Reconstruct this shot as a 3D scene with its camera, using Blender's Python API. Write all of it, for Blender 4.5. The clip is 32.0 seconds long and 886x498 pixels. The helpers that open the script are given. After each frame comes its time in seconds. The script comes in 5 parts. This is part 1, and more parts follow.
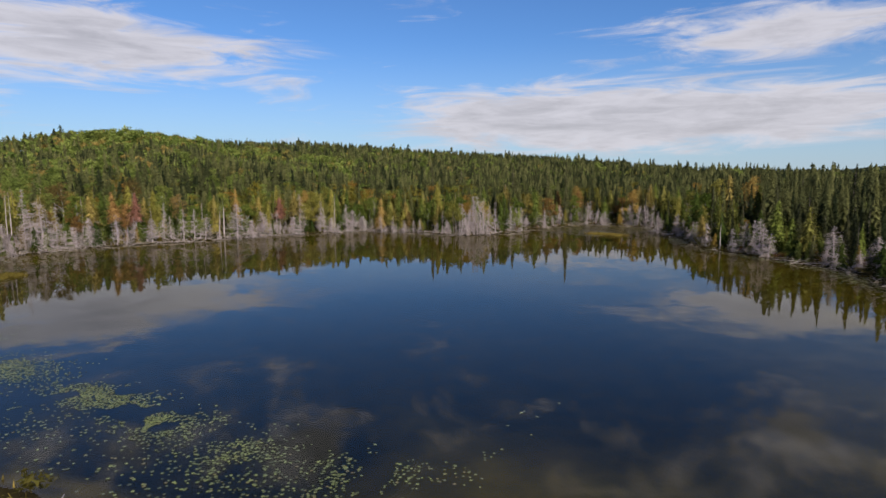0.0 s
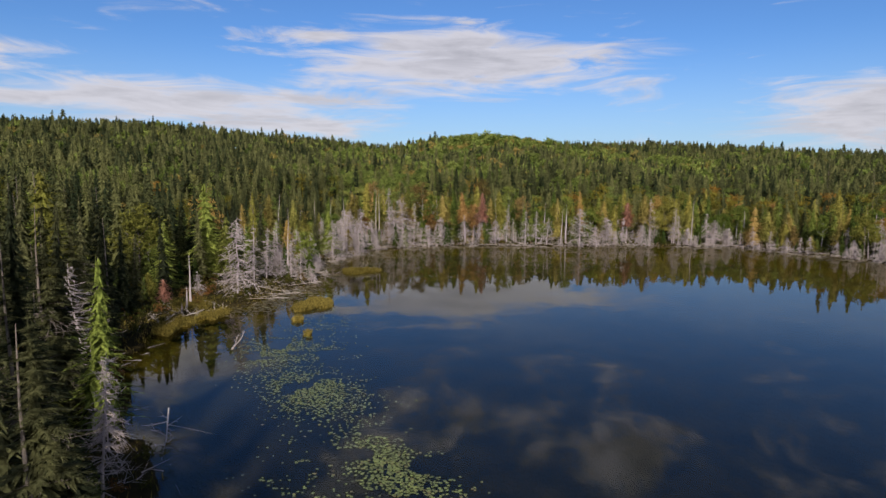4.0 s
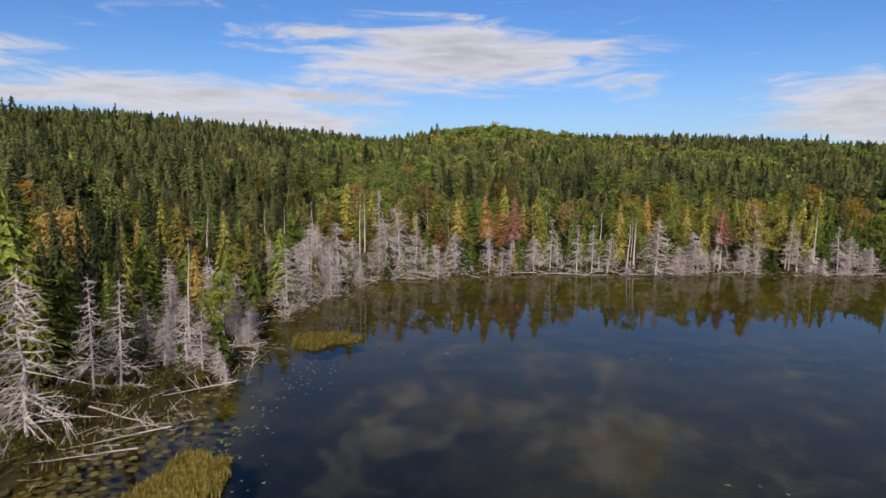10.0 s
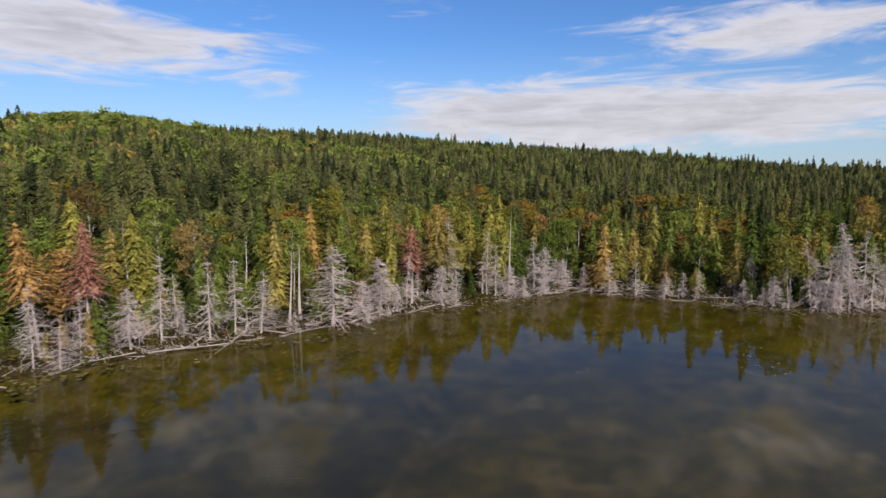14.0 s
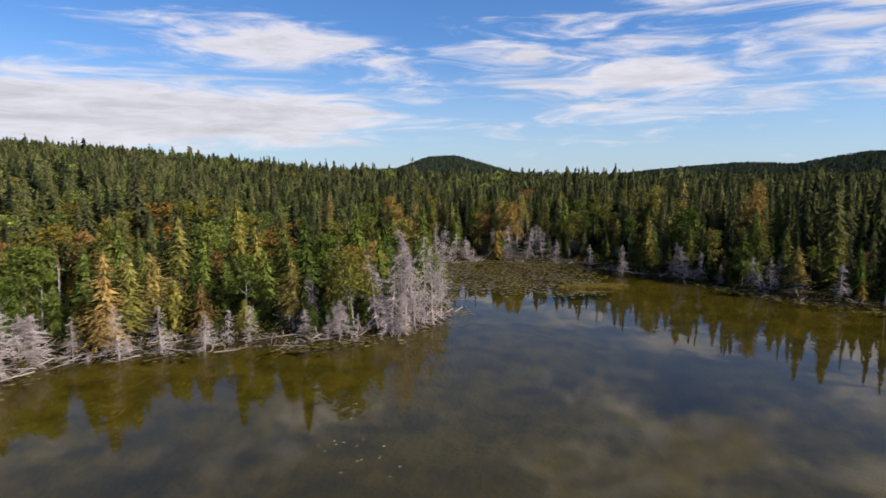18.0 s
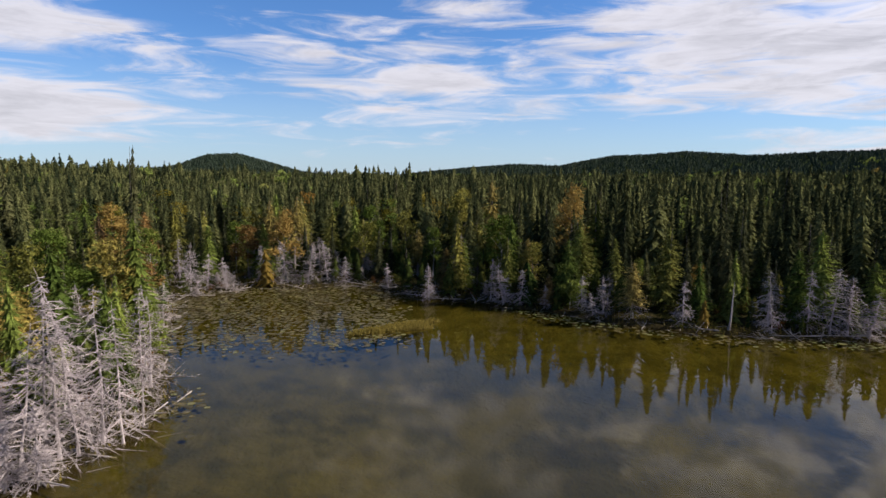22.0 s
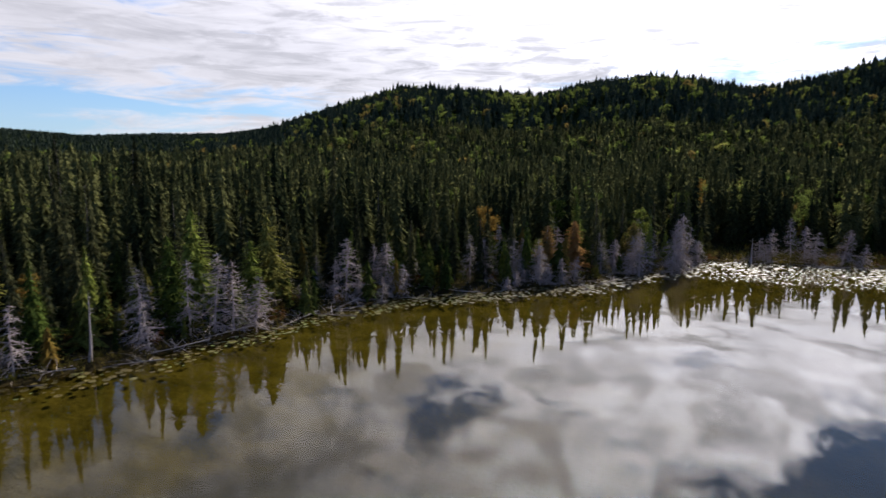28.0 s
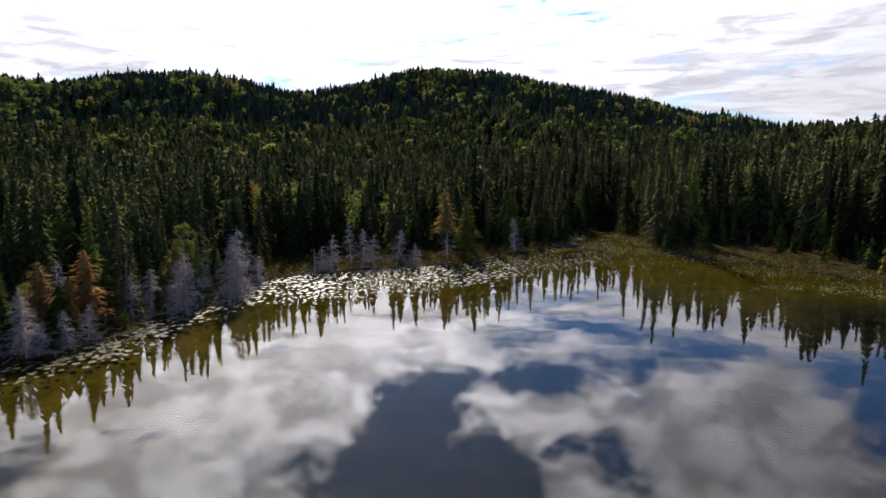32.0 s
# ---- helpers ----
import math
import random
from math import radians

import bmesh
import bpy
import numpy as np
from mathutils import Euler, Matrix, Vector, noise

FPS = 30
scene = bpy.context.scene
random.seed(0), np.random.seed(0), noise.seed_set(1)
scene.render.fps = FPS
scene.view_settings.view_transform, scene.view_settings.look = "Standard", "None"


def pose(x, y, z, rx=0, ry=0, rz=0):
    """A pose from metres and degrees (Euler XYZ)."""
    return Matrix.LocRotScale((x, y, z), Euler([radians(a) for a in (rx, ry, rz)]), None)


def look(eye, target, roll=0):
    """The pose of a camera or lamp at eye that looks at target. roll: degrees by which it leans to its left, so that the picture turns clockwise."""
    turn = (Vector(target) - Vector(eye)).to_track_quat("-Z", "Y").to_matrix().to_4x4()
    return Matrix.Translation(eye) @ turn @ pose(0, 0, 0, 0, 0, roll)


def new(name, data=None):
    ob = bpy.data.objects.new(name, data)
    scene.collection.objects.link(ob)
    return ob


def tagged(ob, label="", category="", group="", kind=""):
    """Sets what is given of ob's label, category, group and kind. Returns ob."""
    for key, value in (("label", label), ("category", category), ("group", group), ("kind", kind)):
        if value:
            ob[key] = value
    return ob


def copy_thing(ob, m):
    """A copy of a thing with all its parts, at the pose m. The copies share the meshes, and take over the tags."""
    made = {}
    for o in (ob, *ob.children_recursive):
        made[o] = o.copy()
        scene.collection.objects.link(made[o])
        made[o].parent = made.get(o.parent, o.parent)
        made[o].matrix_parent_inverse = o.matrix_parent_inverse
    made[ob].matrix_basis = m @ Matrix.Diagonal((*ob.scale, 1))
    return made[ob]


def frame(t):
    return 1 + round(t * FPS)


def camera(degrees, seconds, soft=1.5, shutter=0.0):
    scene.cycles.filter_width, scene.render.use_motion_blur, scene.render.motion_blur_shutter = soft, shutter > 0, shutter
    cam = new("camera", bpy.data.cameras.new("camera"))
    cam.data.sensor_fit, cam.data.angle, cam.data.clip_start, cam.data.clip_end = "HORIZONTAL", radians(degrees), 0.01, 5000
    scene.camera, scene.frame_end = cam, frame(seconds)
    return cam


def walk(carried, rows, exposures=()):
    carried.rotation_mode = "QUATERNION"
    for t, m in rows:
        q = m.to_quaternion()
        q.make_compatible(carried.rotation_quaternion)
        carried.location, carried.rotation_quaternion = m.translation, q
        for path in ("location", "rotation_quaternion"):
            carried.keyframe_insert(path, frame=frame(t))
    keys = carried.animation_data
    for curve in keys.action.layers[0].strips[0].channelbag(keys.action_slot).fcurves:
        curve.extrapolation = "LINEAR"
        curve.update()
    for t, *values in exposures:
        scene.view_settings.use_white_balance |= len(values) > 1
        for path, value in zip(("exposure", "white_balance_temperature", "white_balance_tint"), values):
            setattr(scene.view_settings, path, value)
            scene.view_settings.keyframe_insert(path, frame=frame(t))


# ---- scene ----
cam = camera(73.3, 32.0, shutter=0.25)
PATH = [
    (0.0, -12.16, -23.18, 12.23, 82.98, 0.28, -33.93),
    (0.5, -11.31, -21.68, 12.23, 83.03, 0.25, -30.47),
    (1.0, -10.55, -20.11, 12.24, 83.08, 0.17, -25.58),
    (1.5, -9.95, -18.41, 12.25, 83.14, -0.04, -18.55),
    (2.0, -9.56, -16.63, 12.28, 83.14, -0.20, -13.67),
    (2.5, -9.29, -14.83, 12.29, 83.15, -0.29, -9.11),
    (3.0, -9.12, -13.05, 12.34, 83.13, -0.33, -6.42),
    (3.5, -9.05, -11.36, 12.33, 83.13, -0.36, -4.14),
    (4.0, -9.01, -9.79, 12.32, 83.12, -0.36, -1.99),
    (4.5, -9.02, -8.32, 12.32, 83.10, -0.31, -0.63),
    (6.5, -9.40, -1.69, 12.21, 83.04, -0.18, 1.33),
    (7.0, -9.52, 1.18, 12.19, 82.95, -0.18, 1.29),
    (7.5, -9.67, 4.63, 12.19, 82.91, -0.26, 1.32),
    (8.0, -9.84, 8.52, 12.19, 82.86, -0.40, 1.33),
    (8.5, -9.98, 12.52, 12.21, 82.77, -0.54, 0.98),
    (9.0, -10.07, 16.49, 12.25, 82.75, -0.52, 0.42),
    (9.5, -10.07, 20.41, 12.28, 82.79, -0.48, -0.79),
    (10.0, -9.85, 24.27, 12.38, 82.80, -0.39, -2.08),
    (10.5, -9.41, 27.97, 12.55, 82.72, -0.35, -4.64),
    (11.0, -8.83, 31.65, 12.73, 82.62, -0.26, -8.81),
    (11.5, -8.22, 35.26, 12.92, 82.53, -0.15, -13.23),
    (12.0, -7.33, 38.86, 12.94, 82.58, -0.14, -17.69),
    (12.5, -6.06, 42.37, 12.92, 82.58, -0.16, -22.05),
    (13.0, -4.54, 45.65, 12.91, 82.58, -0.15, -26.36),
    (13.5, -2.84, 48.60, 12.93, 82.60, -0.10, -30.64),
    (15.5, 5.03, 57.96, 12.94, 82.68, -0.23, -49.08),
    (16.0, 6.92, 59.37, 12.92, 82.72, -0.25, -54.74),
    (16.5, 8.80, 60.46, 12.90, 82.80, -0.27, -60.71),
    (17.0, 10.64, 61.29, 12.86, 82.83, -0.26, -66.76),
    (17.5, 12.57, 61.88, 12.79, 82.85, -0.20, -72.56),
    (18.0, 14.67, 62.29, 12.74, 82.89, -0.14, -78.28),
    (18.5, 16.96, 62.56, 12.68, 82.94, -0.10, -82.96),
    (19.0, 19.39, 62.70, 12.62, 83.00, -0.02, -87.44),
    (19.5, 21.97, 62.67, 12.60, 83.01, 0.00, -90.95),
    (20.0, 24.69, 62.59, 12.63, 82.95, -0.12, -93.40),
    (20.5, 27.42, 62.52, 12.61, 83.00, -0.25, -93.90),
    (21.0, 30.04, 62.43, 12.65, 82.99, -0.32, -94.60),
    (21.5, 32.45, 62.27, 12.69, 82.97, -0.41, -96.42),
    (22.0, 34.70, 62.06, 12.74, 82.98, -0.44, -98.07),
    (22.5, 36.76, 61.85, 12.76, 83.01, -0.44, -99.89),
    (23.0, 38.59, 61.55, 12.78, 83.04, -0.41, -103.39),
    (23.5, 40.09, 61.18, 12.76, 83.05, -0.35, -107.90),
    (24.0, 41.30, 60.78, 12.73, 83.06, -0.31, -112.39),
    (24.5, 42.21, 60.36, 12.58, 82.72, -0.27, -116.79),
    (26.5, 44.43, 58.05, 11.93, 81.33, -0.61, -134.94),
    (27.0, 45.35, 56.97, 11.85, 81.40, -0.52, -142.59),
    (27.5, 46.26, 55.52, 11.77, 81.51, -0.35, -149.83),
    (28.0, 47.05, 53.64, 11.74, 81.57, -0.16, -155.97),
    (28.5, 47.69, 51.65, 11.82, 81.55, 0.05, -162.15),
    (29.0, 48.13, 49.63, 11.89, 81.55, 0.21, -169.31),
    (29.5, 48.32, 47.64, 11.95, 81.54, 0.34, -177.29),
    (30.0, 48.32, 45.78, 11.97, 81.52, 0.37, -182.86),
    (30.5, 48.14, 44.13, 11.96, 81.56, 0.29, -186.72),
    (31.0, 47.85, 42.69, 11.94, 81.60, 0.22, -190.33),
    (31.5, 47.47, 41.31, 11.90, 81.62, 0.16, -193.65),
    (32.0, 47.06, 39.93, 11.87, 81.64, 0.13, -196.82),
]
EXPOSURE = [(0.0, -0.05), (12.0, 0.0), (18.0, 0.22), (24.0, 0.22), (28.0, 0.24), (32.0, 0.32)]
SKY_STRENGTH, CLOUD_BASE, CLOUD_GLOW, HAZE = 0.094, 7.4, 62.0, 6.5
SKY_TINT = (0.65, 0.93, 1.30)
walk(cam, [(t, pose(*p)) for t, *p in PATH], EXPOSURE)

# ---- sky and sun ----
SUN_AZ, SUN_EL = -187.0, 35.0     # degrees, counter-clockwise from +y


def heading(az, el=0.0):
    a, e = radians(az), radians(el)
    return Vector((-math.sin(a) * math.cos(e), math.cos(a) * math.cos(e), math.sin(e)))


sun = new("sun", bpy.data.lights.new("sun", "SUN"))
sun.data.energy, sun.data.angle, sun.data.color = 7.2, radians(2.5), (1.0, 0.93, 0.83)
sun.matrix_world = look((0, 0, 60), Vector((0, 0, 60)) - heading(SUN_AZ, SUN_EL))

world = bpy.data.worlds.new("sky")
scene.world = world
world.use_nodes = True
wt = world.node_tree
wt.nodes.clear()


class Net:
    """Short way to write node networks."""

    def __init__(self, tree):
        self.t = tree

    def node(self, kind, **sets):
        n = self.t.nodes.new(kind)
        for k, v in sets.items():
            if k == "operation":
                n.operation = v
            elif k == "data_type":
                n.data_type = v
            elif k == "blend_type":
                n.blend_type = v
        return n

    def link(self, a, b):
        self.t.links.new(a, b)

    def put(self, v, sock):
        if isinstance(v, bpy.types.NodeSocket):
            self.link(v, sock)
        else:
            sock.default_value = v

    def math(self, op, a, b=0.0, c=0.0):
        n = self.node("ShaderNodeMath", operation=op)
        self.put(a, n.inputs[0]), self.put(b, n.inputs[1]), self.put(c, n.inputs[2])
        return n.outputs[0]

    def ramp(self, v, lo, hi, to_lo=0.0, to_hi=1.0, soft=True):
        n = self.node("ShaderNodeMapRange")
        n.interpolation_type = "SMOOTHSTEP" if soft else "LINEAR"
        self.put(v, n.inputs[0])
        for k, x in zip((1, 2, 3, 4), (lo, hi, to_lo, to_hi)):
            self.put(x, n.inputs[k])
        return n.outputs[0]

    def mix(self, f, a, b, blend="MIX"):
        n = self.node("ShaderNodeMix", data_type="RGBA", blend_type=blend)
        self.put(f, n.inputs[0])
        for v, s in ((a, n.inputs[6]), (b, n.inputs[7])):
            self.put((*v, 1) if isinstance(v, tuple) and len(v) == 3 else v, s)
        return n.outputs[2]

    def noise(self, vec, scale, detail=4.0, rough=0.55, warp=0.0):
        n = self.node("ShaderNodeTexNoise")
        if vec is not None:
            self.link(vec, n.inputs["Vector"])
        n.inputs["Scale"].default_value = scale
        n.inputs["Detail"].default_value = detail
        n.inputs["Roughness"].default_value = rough
        n.inputs["Distortion"].default_value = warp
        return n.outputs[0]

    def vec(self, x, y, z):
        n = self.node("ShaderNodeCombineXYZ")
        for v, s in zip((x, y, z), n.inputs):
            self.put(v, s)
        return n.outputs[0]


w = Net(wt)
sky = w.node("ShaderNodeTexSky")
sky.sky_type, sky.sun_disc = "NISHITA", False
sky.sun_elevation, sky.sun_rotation = radians(SUN_EL), radians(-SUN_AZ)
sky.air_density, sky.dust_density, sky.ozone_density = 1.0, 0.2, 4.0
coord = w.node("ShaderNodeTexCoord").outputs["Generated"]
sep = w.node("ShaderNodeSeparateXYZ")
w.link(coord, sep.inputs[0])
X, Y, Z = sep.outputs
az = w.math("MULTIPLY", w.math("ARCTAN2", w.math("MULTIPLY", X, -1.0), Y), 57.2958)
el = w.math("MULTIPLY", w.math("ARCSINE", Z), 57.2958)
# cloud sheet: a flat layer far up, seen in perspective
zz = w.math("MAXIMUM", w.math("ADD", Z, 0.05), 0.03)
px, py = w.math("DIVIDE", X, zz), w.math("DIVIDE", Y, zz)
sheet = w.vec(px, py, 0.0)
broad = w.noise(sheet, 0.42, 3.0, 0.5, 0.3)
dome = w.vec(X, Y, w.math("MULTIPLY", Z, 1.7))
ragged = w.noise(dome, 6.5, 10.0, 0.62, 0.25)
# streaks drawn out along the horizon
flat = w.math("SQRT", w.math("ADD", w.math("MULTIPLY", X, X), w.math("ADD", w.math("MULTIPLY", Y, Y), 1e-6)))
around = w.vec(w.math("MULTIPLY", w.math("DIVIDE", X, flat), 5.7), w.math("MULTIPLY", w.math("DIVIDE", Y, flat), 5.7), w.math("MULTIPLY", el, 0.62))
streak = w.noise(around, 1.0, 8.0, 0.6, 0.8)
CLOUDS = [  # azimuth, elevation, half width, half height, weight
    (-4, 10.6, 13, 2.7, 1.3), (10, 12.4, 6, 1.0, 0.9), (29, 16.2, 12, 2.4, 1.3), (22, 6.4, 17, 1.8, 1.15), (-50, 5.2, 19, 2.5, 1.5), (37, 9.5, 7, 0.8, 0.9), (12, 4.6, 10, 1.0, 0.9),
    (-62, 11.2, 13, 2.2, 0.95), (-97, 8.6, 7, 1.8, 0.95), (-86, 10.8, 3, 0.9, 0.75), (-121, 12.0, 12, 6.0, 1.1), (-101, 15, 5, 1.0, 0.7),
    (-152, 12, 26, 12, 1.5), (-185, 14, 20, 5, 1.4), (-100, 27, 16, 8, 0.8), (-140, 32, 24, 12, 1.25), (-166, 26, 12, 8, 1.2),
    (-224, 11, 15, 4.5, 1.25), (-224, 24, 16, 8, 1.2), (-72, 4.0, 22, 2.0, 0.6), (-174, 36, 14, 9, 1.35), (-226, 36, 18, 10, 1.35), (-205, 7, 24, 5, 1.3), (-232, 6, 16, 4, 1.2), (-180, 22, 16, 5, 1.3), (-208, 22, 14, 5, 1.15), (-197, 34, 7, 8, -1.15), (-193, 26, 3.5, 2.5, -0.9), (-206, 21, 5, 1.2, -0.8), (-60, 24, 14, 6, 0.7), (20, 28, 18, 6, 0.5), (-14, 23, 22, 7, 0.58), (-180, 11.5, 11, 4.5, 1.3), (-156, 21.5, 8, 5, 0.95), (-90, 8, 30, 7, 0.56), (-133, 9, 15, 6, 1.15), (-130, 4.6, 12, 0.7, -0.45), (-143, 6.0, 8, 0.6, -0.4),
]
cover = None
for a, e, wa, we, k in CLOUDS:
    da = w.math("SUBTRACT", w.math("WRAP", w.math("SUBTRACT", az, float(a)), 180.0, -180.0), 0.0)
    u = w.math("POWER", w.math("ABSOLUTE", w.math("DIVIDE", da, float(wa))), 2.0)
    v = w.math("POWER", w.math("ABSOLUTE", w.math("DIVIDE", w.math("SUBTRACT", el, float(e)), float(we))), 2.0)
    g = w.math("MULTIPLY", w.math("EXPONENT", w.math("MULTIPLY", w.math("ADD", u, v), -0.7)), float(k))
    cover = g if cover is None else w.math("MAXIMUM" if k > 0 else "ADD", cover, g)
low = w.ramp(el, 22.0, 12.0)
grain = w.math("ADD", w.math("MULTIPLY", streak, low), w.math("MULTIPLY", w.math("MULTIPLY_ADD", ragged, 1.6, -0.30), w.math("SUBTRACT", 1.0, low)))
dens = w.math("ADD", w.math("MULTIPLY", cover, 0.85), w.math("MULTIPLY_ADD", grain, 1.9, -1.17))
dens = w.math("ADD", dens, w.math("MULTIPLY", w.math("MULTIPLY_ADD", broad, 1.0, -0.5), w.ramp(el, 12.0, 30.0)))
mask = w.ramp(dens, 0.05, 0.60)
thick = w.ramp(dens, 0.35, 1.1)
near_sun = w.node("ShaderNodeVectorMath", operation="DOT_PRODUCT")
w.link(coord, near_sun.inputs[0])
near_sun.inputs[1].default_value = heading(SUN_AZ, SUN_EL)
toward = w.math("MAXIMUM", near_sun.outputs["Value"], 0.0)
broad_glow = w.math("POWER", toward, 4.0)
glow = w.math("MULTIPLY", w.math("POWER", toward, 7.0), w.ramp(el, 3.0, 20.0, 0.12, 1.0))
bright = w.math("MULTIPLY_ADD", glow, CLOUD_GLOW, CLOUD_BASE)
billow = w.ramp(w.noise(w.vec(Y, X, w.math("MULTIPLY", Z, 1.7)), 13.0, 10.0, 0.62, 0.35), 0.37, 0.61, 0.56, 1.22)
banks = w.ramp(w.noise(around, 1.5, 8.0, 0.62, 0.6), 0.36, 0.58)
banks = w.math("SUBTRACT", 1.04, w.math("MULTIPLY", w.math("SUBTRACT", 1.0, banks), w.math("MULTIPLY_ADD", broad_glow, 0.75, 0.14)))
bright = w.math("MULTIPLY", bright, w.math("ADD", w.math("MULTIPLY", low, banks), w.math("MULTIPLY", w.math("SUBTRACT", 1.0, low), billow)))
shade = w.math("MULTIPLY", bright, w.math("MULTIPLY_ADD", w.math("MULTIPLY", thick, w.noise(sheet, 2.0, 8.0, 0.65, 0.6)), -0.36, 1.0))
tone = w.node("ShaderNodeVectorMath", operation="SCALE")
tone.inputs[0].default_value = (1.0, 0.97, 1.05)
w.link(shade, tone.inputs["Scale"])
haze = w.math("MULTIPLY", w.ramp(el, 13.0, -2.0), 0.62)
blue = w.mix(1.0, sky.outputs[0], SKY_TINT, "MULTIPLY")
air = w.mix(haze, blue, (HAZE * 0.80, HAZE * 0.95, HAZE * 1.15))
back = w.node("ShaderNodeBackground")
w.link(w.mix(w.math("MULTIPLY", mask, 0.93), air, tone.outputs[0]), back.inputs[0])
back.inputs[1].default_value = SKY_STRENGTH
out = w.node("ShaderNodeOutputWorld")
w.link(back.outputs[0], out.inputs[0])


# ---- materials ----
def material(name):
    m = bpy.data.materials.new(name)
    m.use_nodes = True
    m.node_tree.nodes.clear()
    n = Net(m.node_tree)
    o = n.node("ShaderNodeOutputMaterial")
    return m, n, o.inputs[0]


def bsdf(n, colour, rough=0.8, bump=None, height=0.02, spec=0.3):
    b = n.node("ShaderNodeBsdfPrincipled")
    n.put((*colour, 1) if isinstance(colour, tuple) else colour, b.inputs["Base Color"])
    n.put(rough, b.inputs["Roughness"])
    b.inputs["Specular IOR Level"].default_value = spec
    if bump is not None:
        k = n.node("ShaderNodeBump")
        k.inputs["Distance"].default_value = height
        n.link(bump, k.inputs["Height"])
        n.link(k.outputs[0], b.inputs["Normal"])
    return b.outputs[0]


def foliage(name, dark, light, odd=None, each=False, through_light=0.28, shine=False):
    """Leaves or needles: a tint of its own for each plant, a fleck of tints within it, and painted shade between
    boughs.
    """
    m, n, out_socket = material(name)
    if each:
        at = n.node("ShaderNodeAttribute")
        at.attribute_name = "tint"
        rnd = at.outputs["Fac"]
    else:
        rnd = n.node("ShaderNodeObjectInfo").outputs["Random"]
    place = n.node("ShaderNodeNewGeometry").outputs["Position"]
    fleck = n.noise(place, 1.6, 3.0, 0.6)
    col = n.mix(n.math("MULTIPLY_ADD", fleck, 0.9, n.math("MULTIPLY_ADD", rnd, 1.0, -0.5)), dark, light)
    # strong noise on the colour, painting in the shaded gaps between boughs
    grain = n.ramp(n.noise(place, 4.5, 4.0, 0.7), 0.33, 0.68, 0.38, 1.45)
    tone_of = n.node("ShaderNodeVectorMath", operation="SCALE")
    n.link(col, tone_of.inputs[0]), n.link(grain, tone_of.inputs["Scale"])
    col = tone_of.outputs[0]
    if odd:
        col = n.mix(n.ramp(rnd, 0.84, 0.96, 0.0, 0.7), col, odd)
    if shine:
        d = bsdf(n, col, 0.38, spec=0.25)
    else:
        df = n.node("ShaderNodeBsdfDiffuse")
        n.put(col, df.inputs[0])
        d = df.outputs[0]
    tr = n.node("ShaderNodeBsdfTranslucent")
    n.put(col, tr.inputs[0])
    mx = n.node("ShaderNodeMixShader")
    mx.inputs[0].default_value = through_light
    n.link(d, mx.inputs[1]), n.link(tr.outputs[0], mx.inputs[2])
    n.link(mx.outputs[0], out_socket)
    return m


def plain(name, dark, light, scale=3.0, rough=0.85, height=0.02, stretch=(1, 1, 1), spec=0.08):
    m, n, out_socket = material(name)
    tc = n.node("ShaderNodeTexCoord").outputs["Object"]
    mp = n.node("ShaderNodeMapping")
    mp.inputs["Scale"].default_value = stretch
    n.link(tc, mp.inputs[0])
    big, fine = n.noise(mp.outputs[0], scale, 4.0), n.noise(mp.outputs[0], scale * 7, 5.0)
    f = n.math("MULTIPLY_ADD", fine, 0.5, n.math("MULTIPLY", big, 0.6))
    n.link(bsdf(n, n.mix(f, dark, light), rough, fine, height, spec), out_socket)
    return m


M_SPRUCE = foliage("spruce_needles", (0.027, 0.032, 0.017), (0.122, 0.120, 0.052), through_light=0.50)
M_SPRUCE_FAR = foliage("spruce_needles_woods", (0.025, 0.033, 0.016), (0.152, 0.152, 0.057), each=True, through_light=0.48)
# spruce colour darkened and dulled: the hills' shade and haze are painted in
M_HILL_SHADE = foliage("shaded_hazy_woods", (0.020, 0.030, 0.021), (0.052, 0.066, 0.042), each=True, through_light=0.2)
M_CEDAR = foliage("yellowing_needles", (0.130, 0.110, 0.030), (0.325, 0.245, 0.075), (0.33, 0.19, 0.07))
M_CEDAR_FAR = foliage("yellowing_needles_woods", (0.090, 0.084, 0.012), (0.240, 0.180, 0.029), (0.240, 0.108, 0.026), each=True)
M_OLIVE = foliage("olive_needles", (0.105, 0.106, 0.022), (0.280, 0.240, 0.054), (0.27, 0.15, 0.05))
M_RUST = foliage("orange_brown_leaves", (0.135, 0.078, 0.026), (0.310, 0.180, 0.065))
M_GREEN = foliage("green_needles", (0.052, 0.075, 0.016), (0.190, 0.218, 0.046))
M_LEAF = foliage("birch_leaves", (0.068, 0.096, 0.017), (0.175, 0.195, 0.042), (0.22, 0.105, 0.026), through_light=0.3)
M_LEAF_FAR = foliage("broad_leaves_woods", (0.085, 0.118, 0.026), (0.225, 0.255, 0.062), (0.24, 0.140, 0.045), each=True, through_light=0.34)
M_YELLOW = foliage("yellow_green_needles", (0.098, 0.105, 0.024), (0.265, 0.235, 0.062), (0.28, 0.19, 0.055))
M_BROWN = foliage("brown_leaves", (0.105, 0.075, 0.025), (0.27, 0.180, 0.068), (0.28, 0.145, 0.05))
M_RED = foliage("rust_needles", (0.135, 0.060, 0.044), (0.29, 0.140, 0.100))
M_BARK = plain("spruce_bark", (0.060, 0.048, 0.040), (0.204, 0.168, 0.144), 4.0, 0.9, 0.03, (1, 1, 0.25))
M_BIRCH = plain("birch_bark", (0.14, 0.125, 0.11), (0.40, 0.37, 0.34), 3.0, 0.8, 0.02, (1, 1, 3))
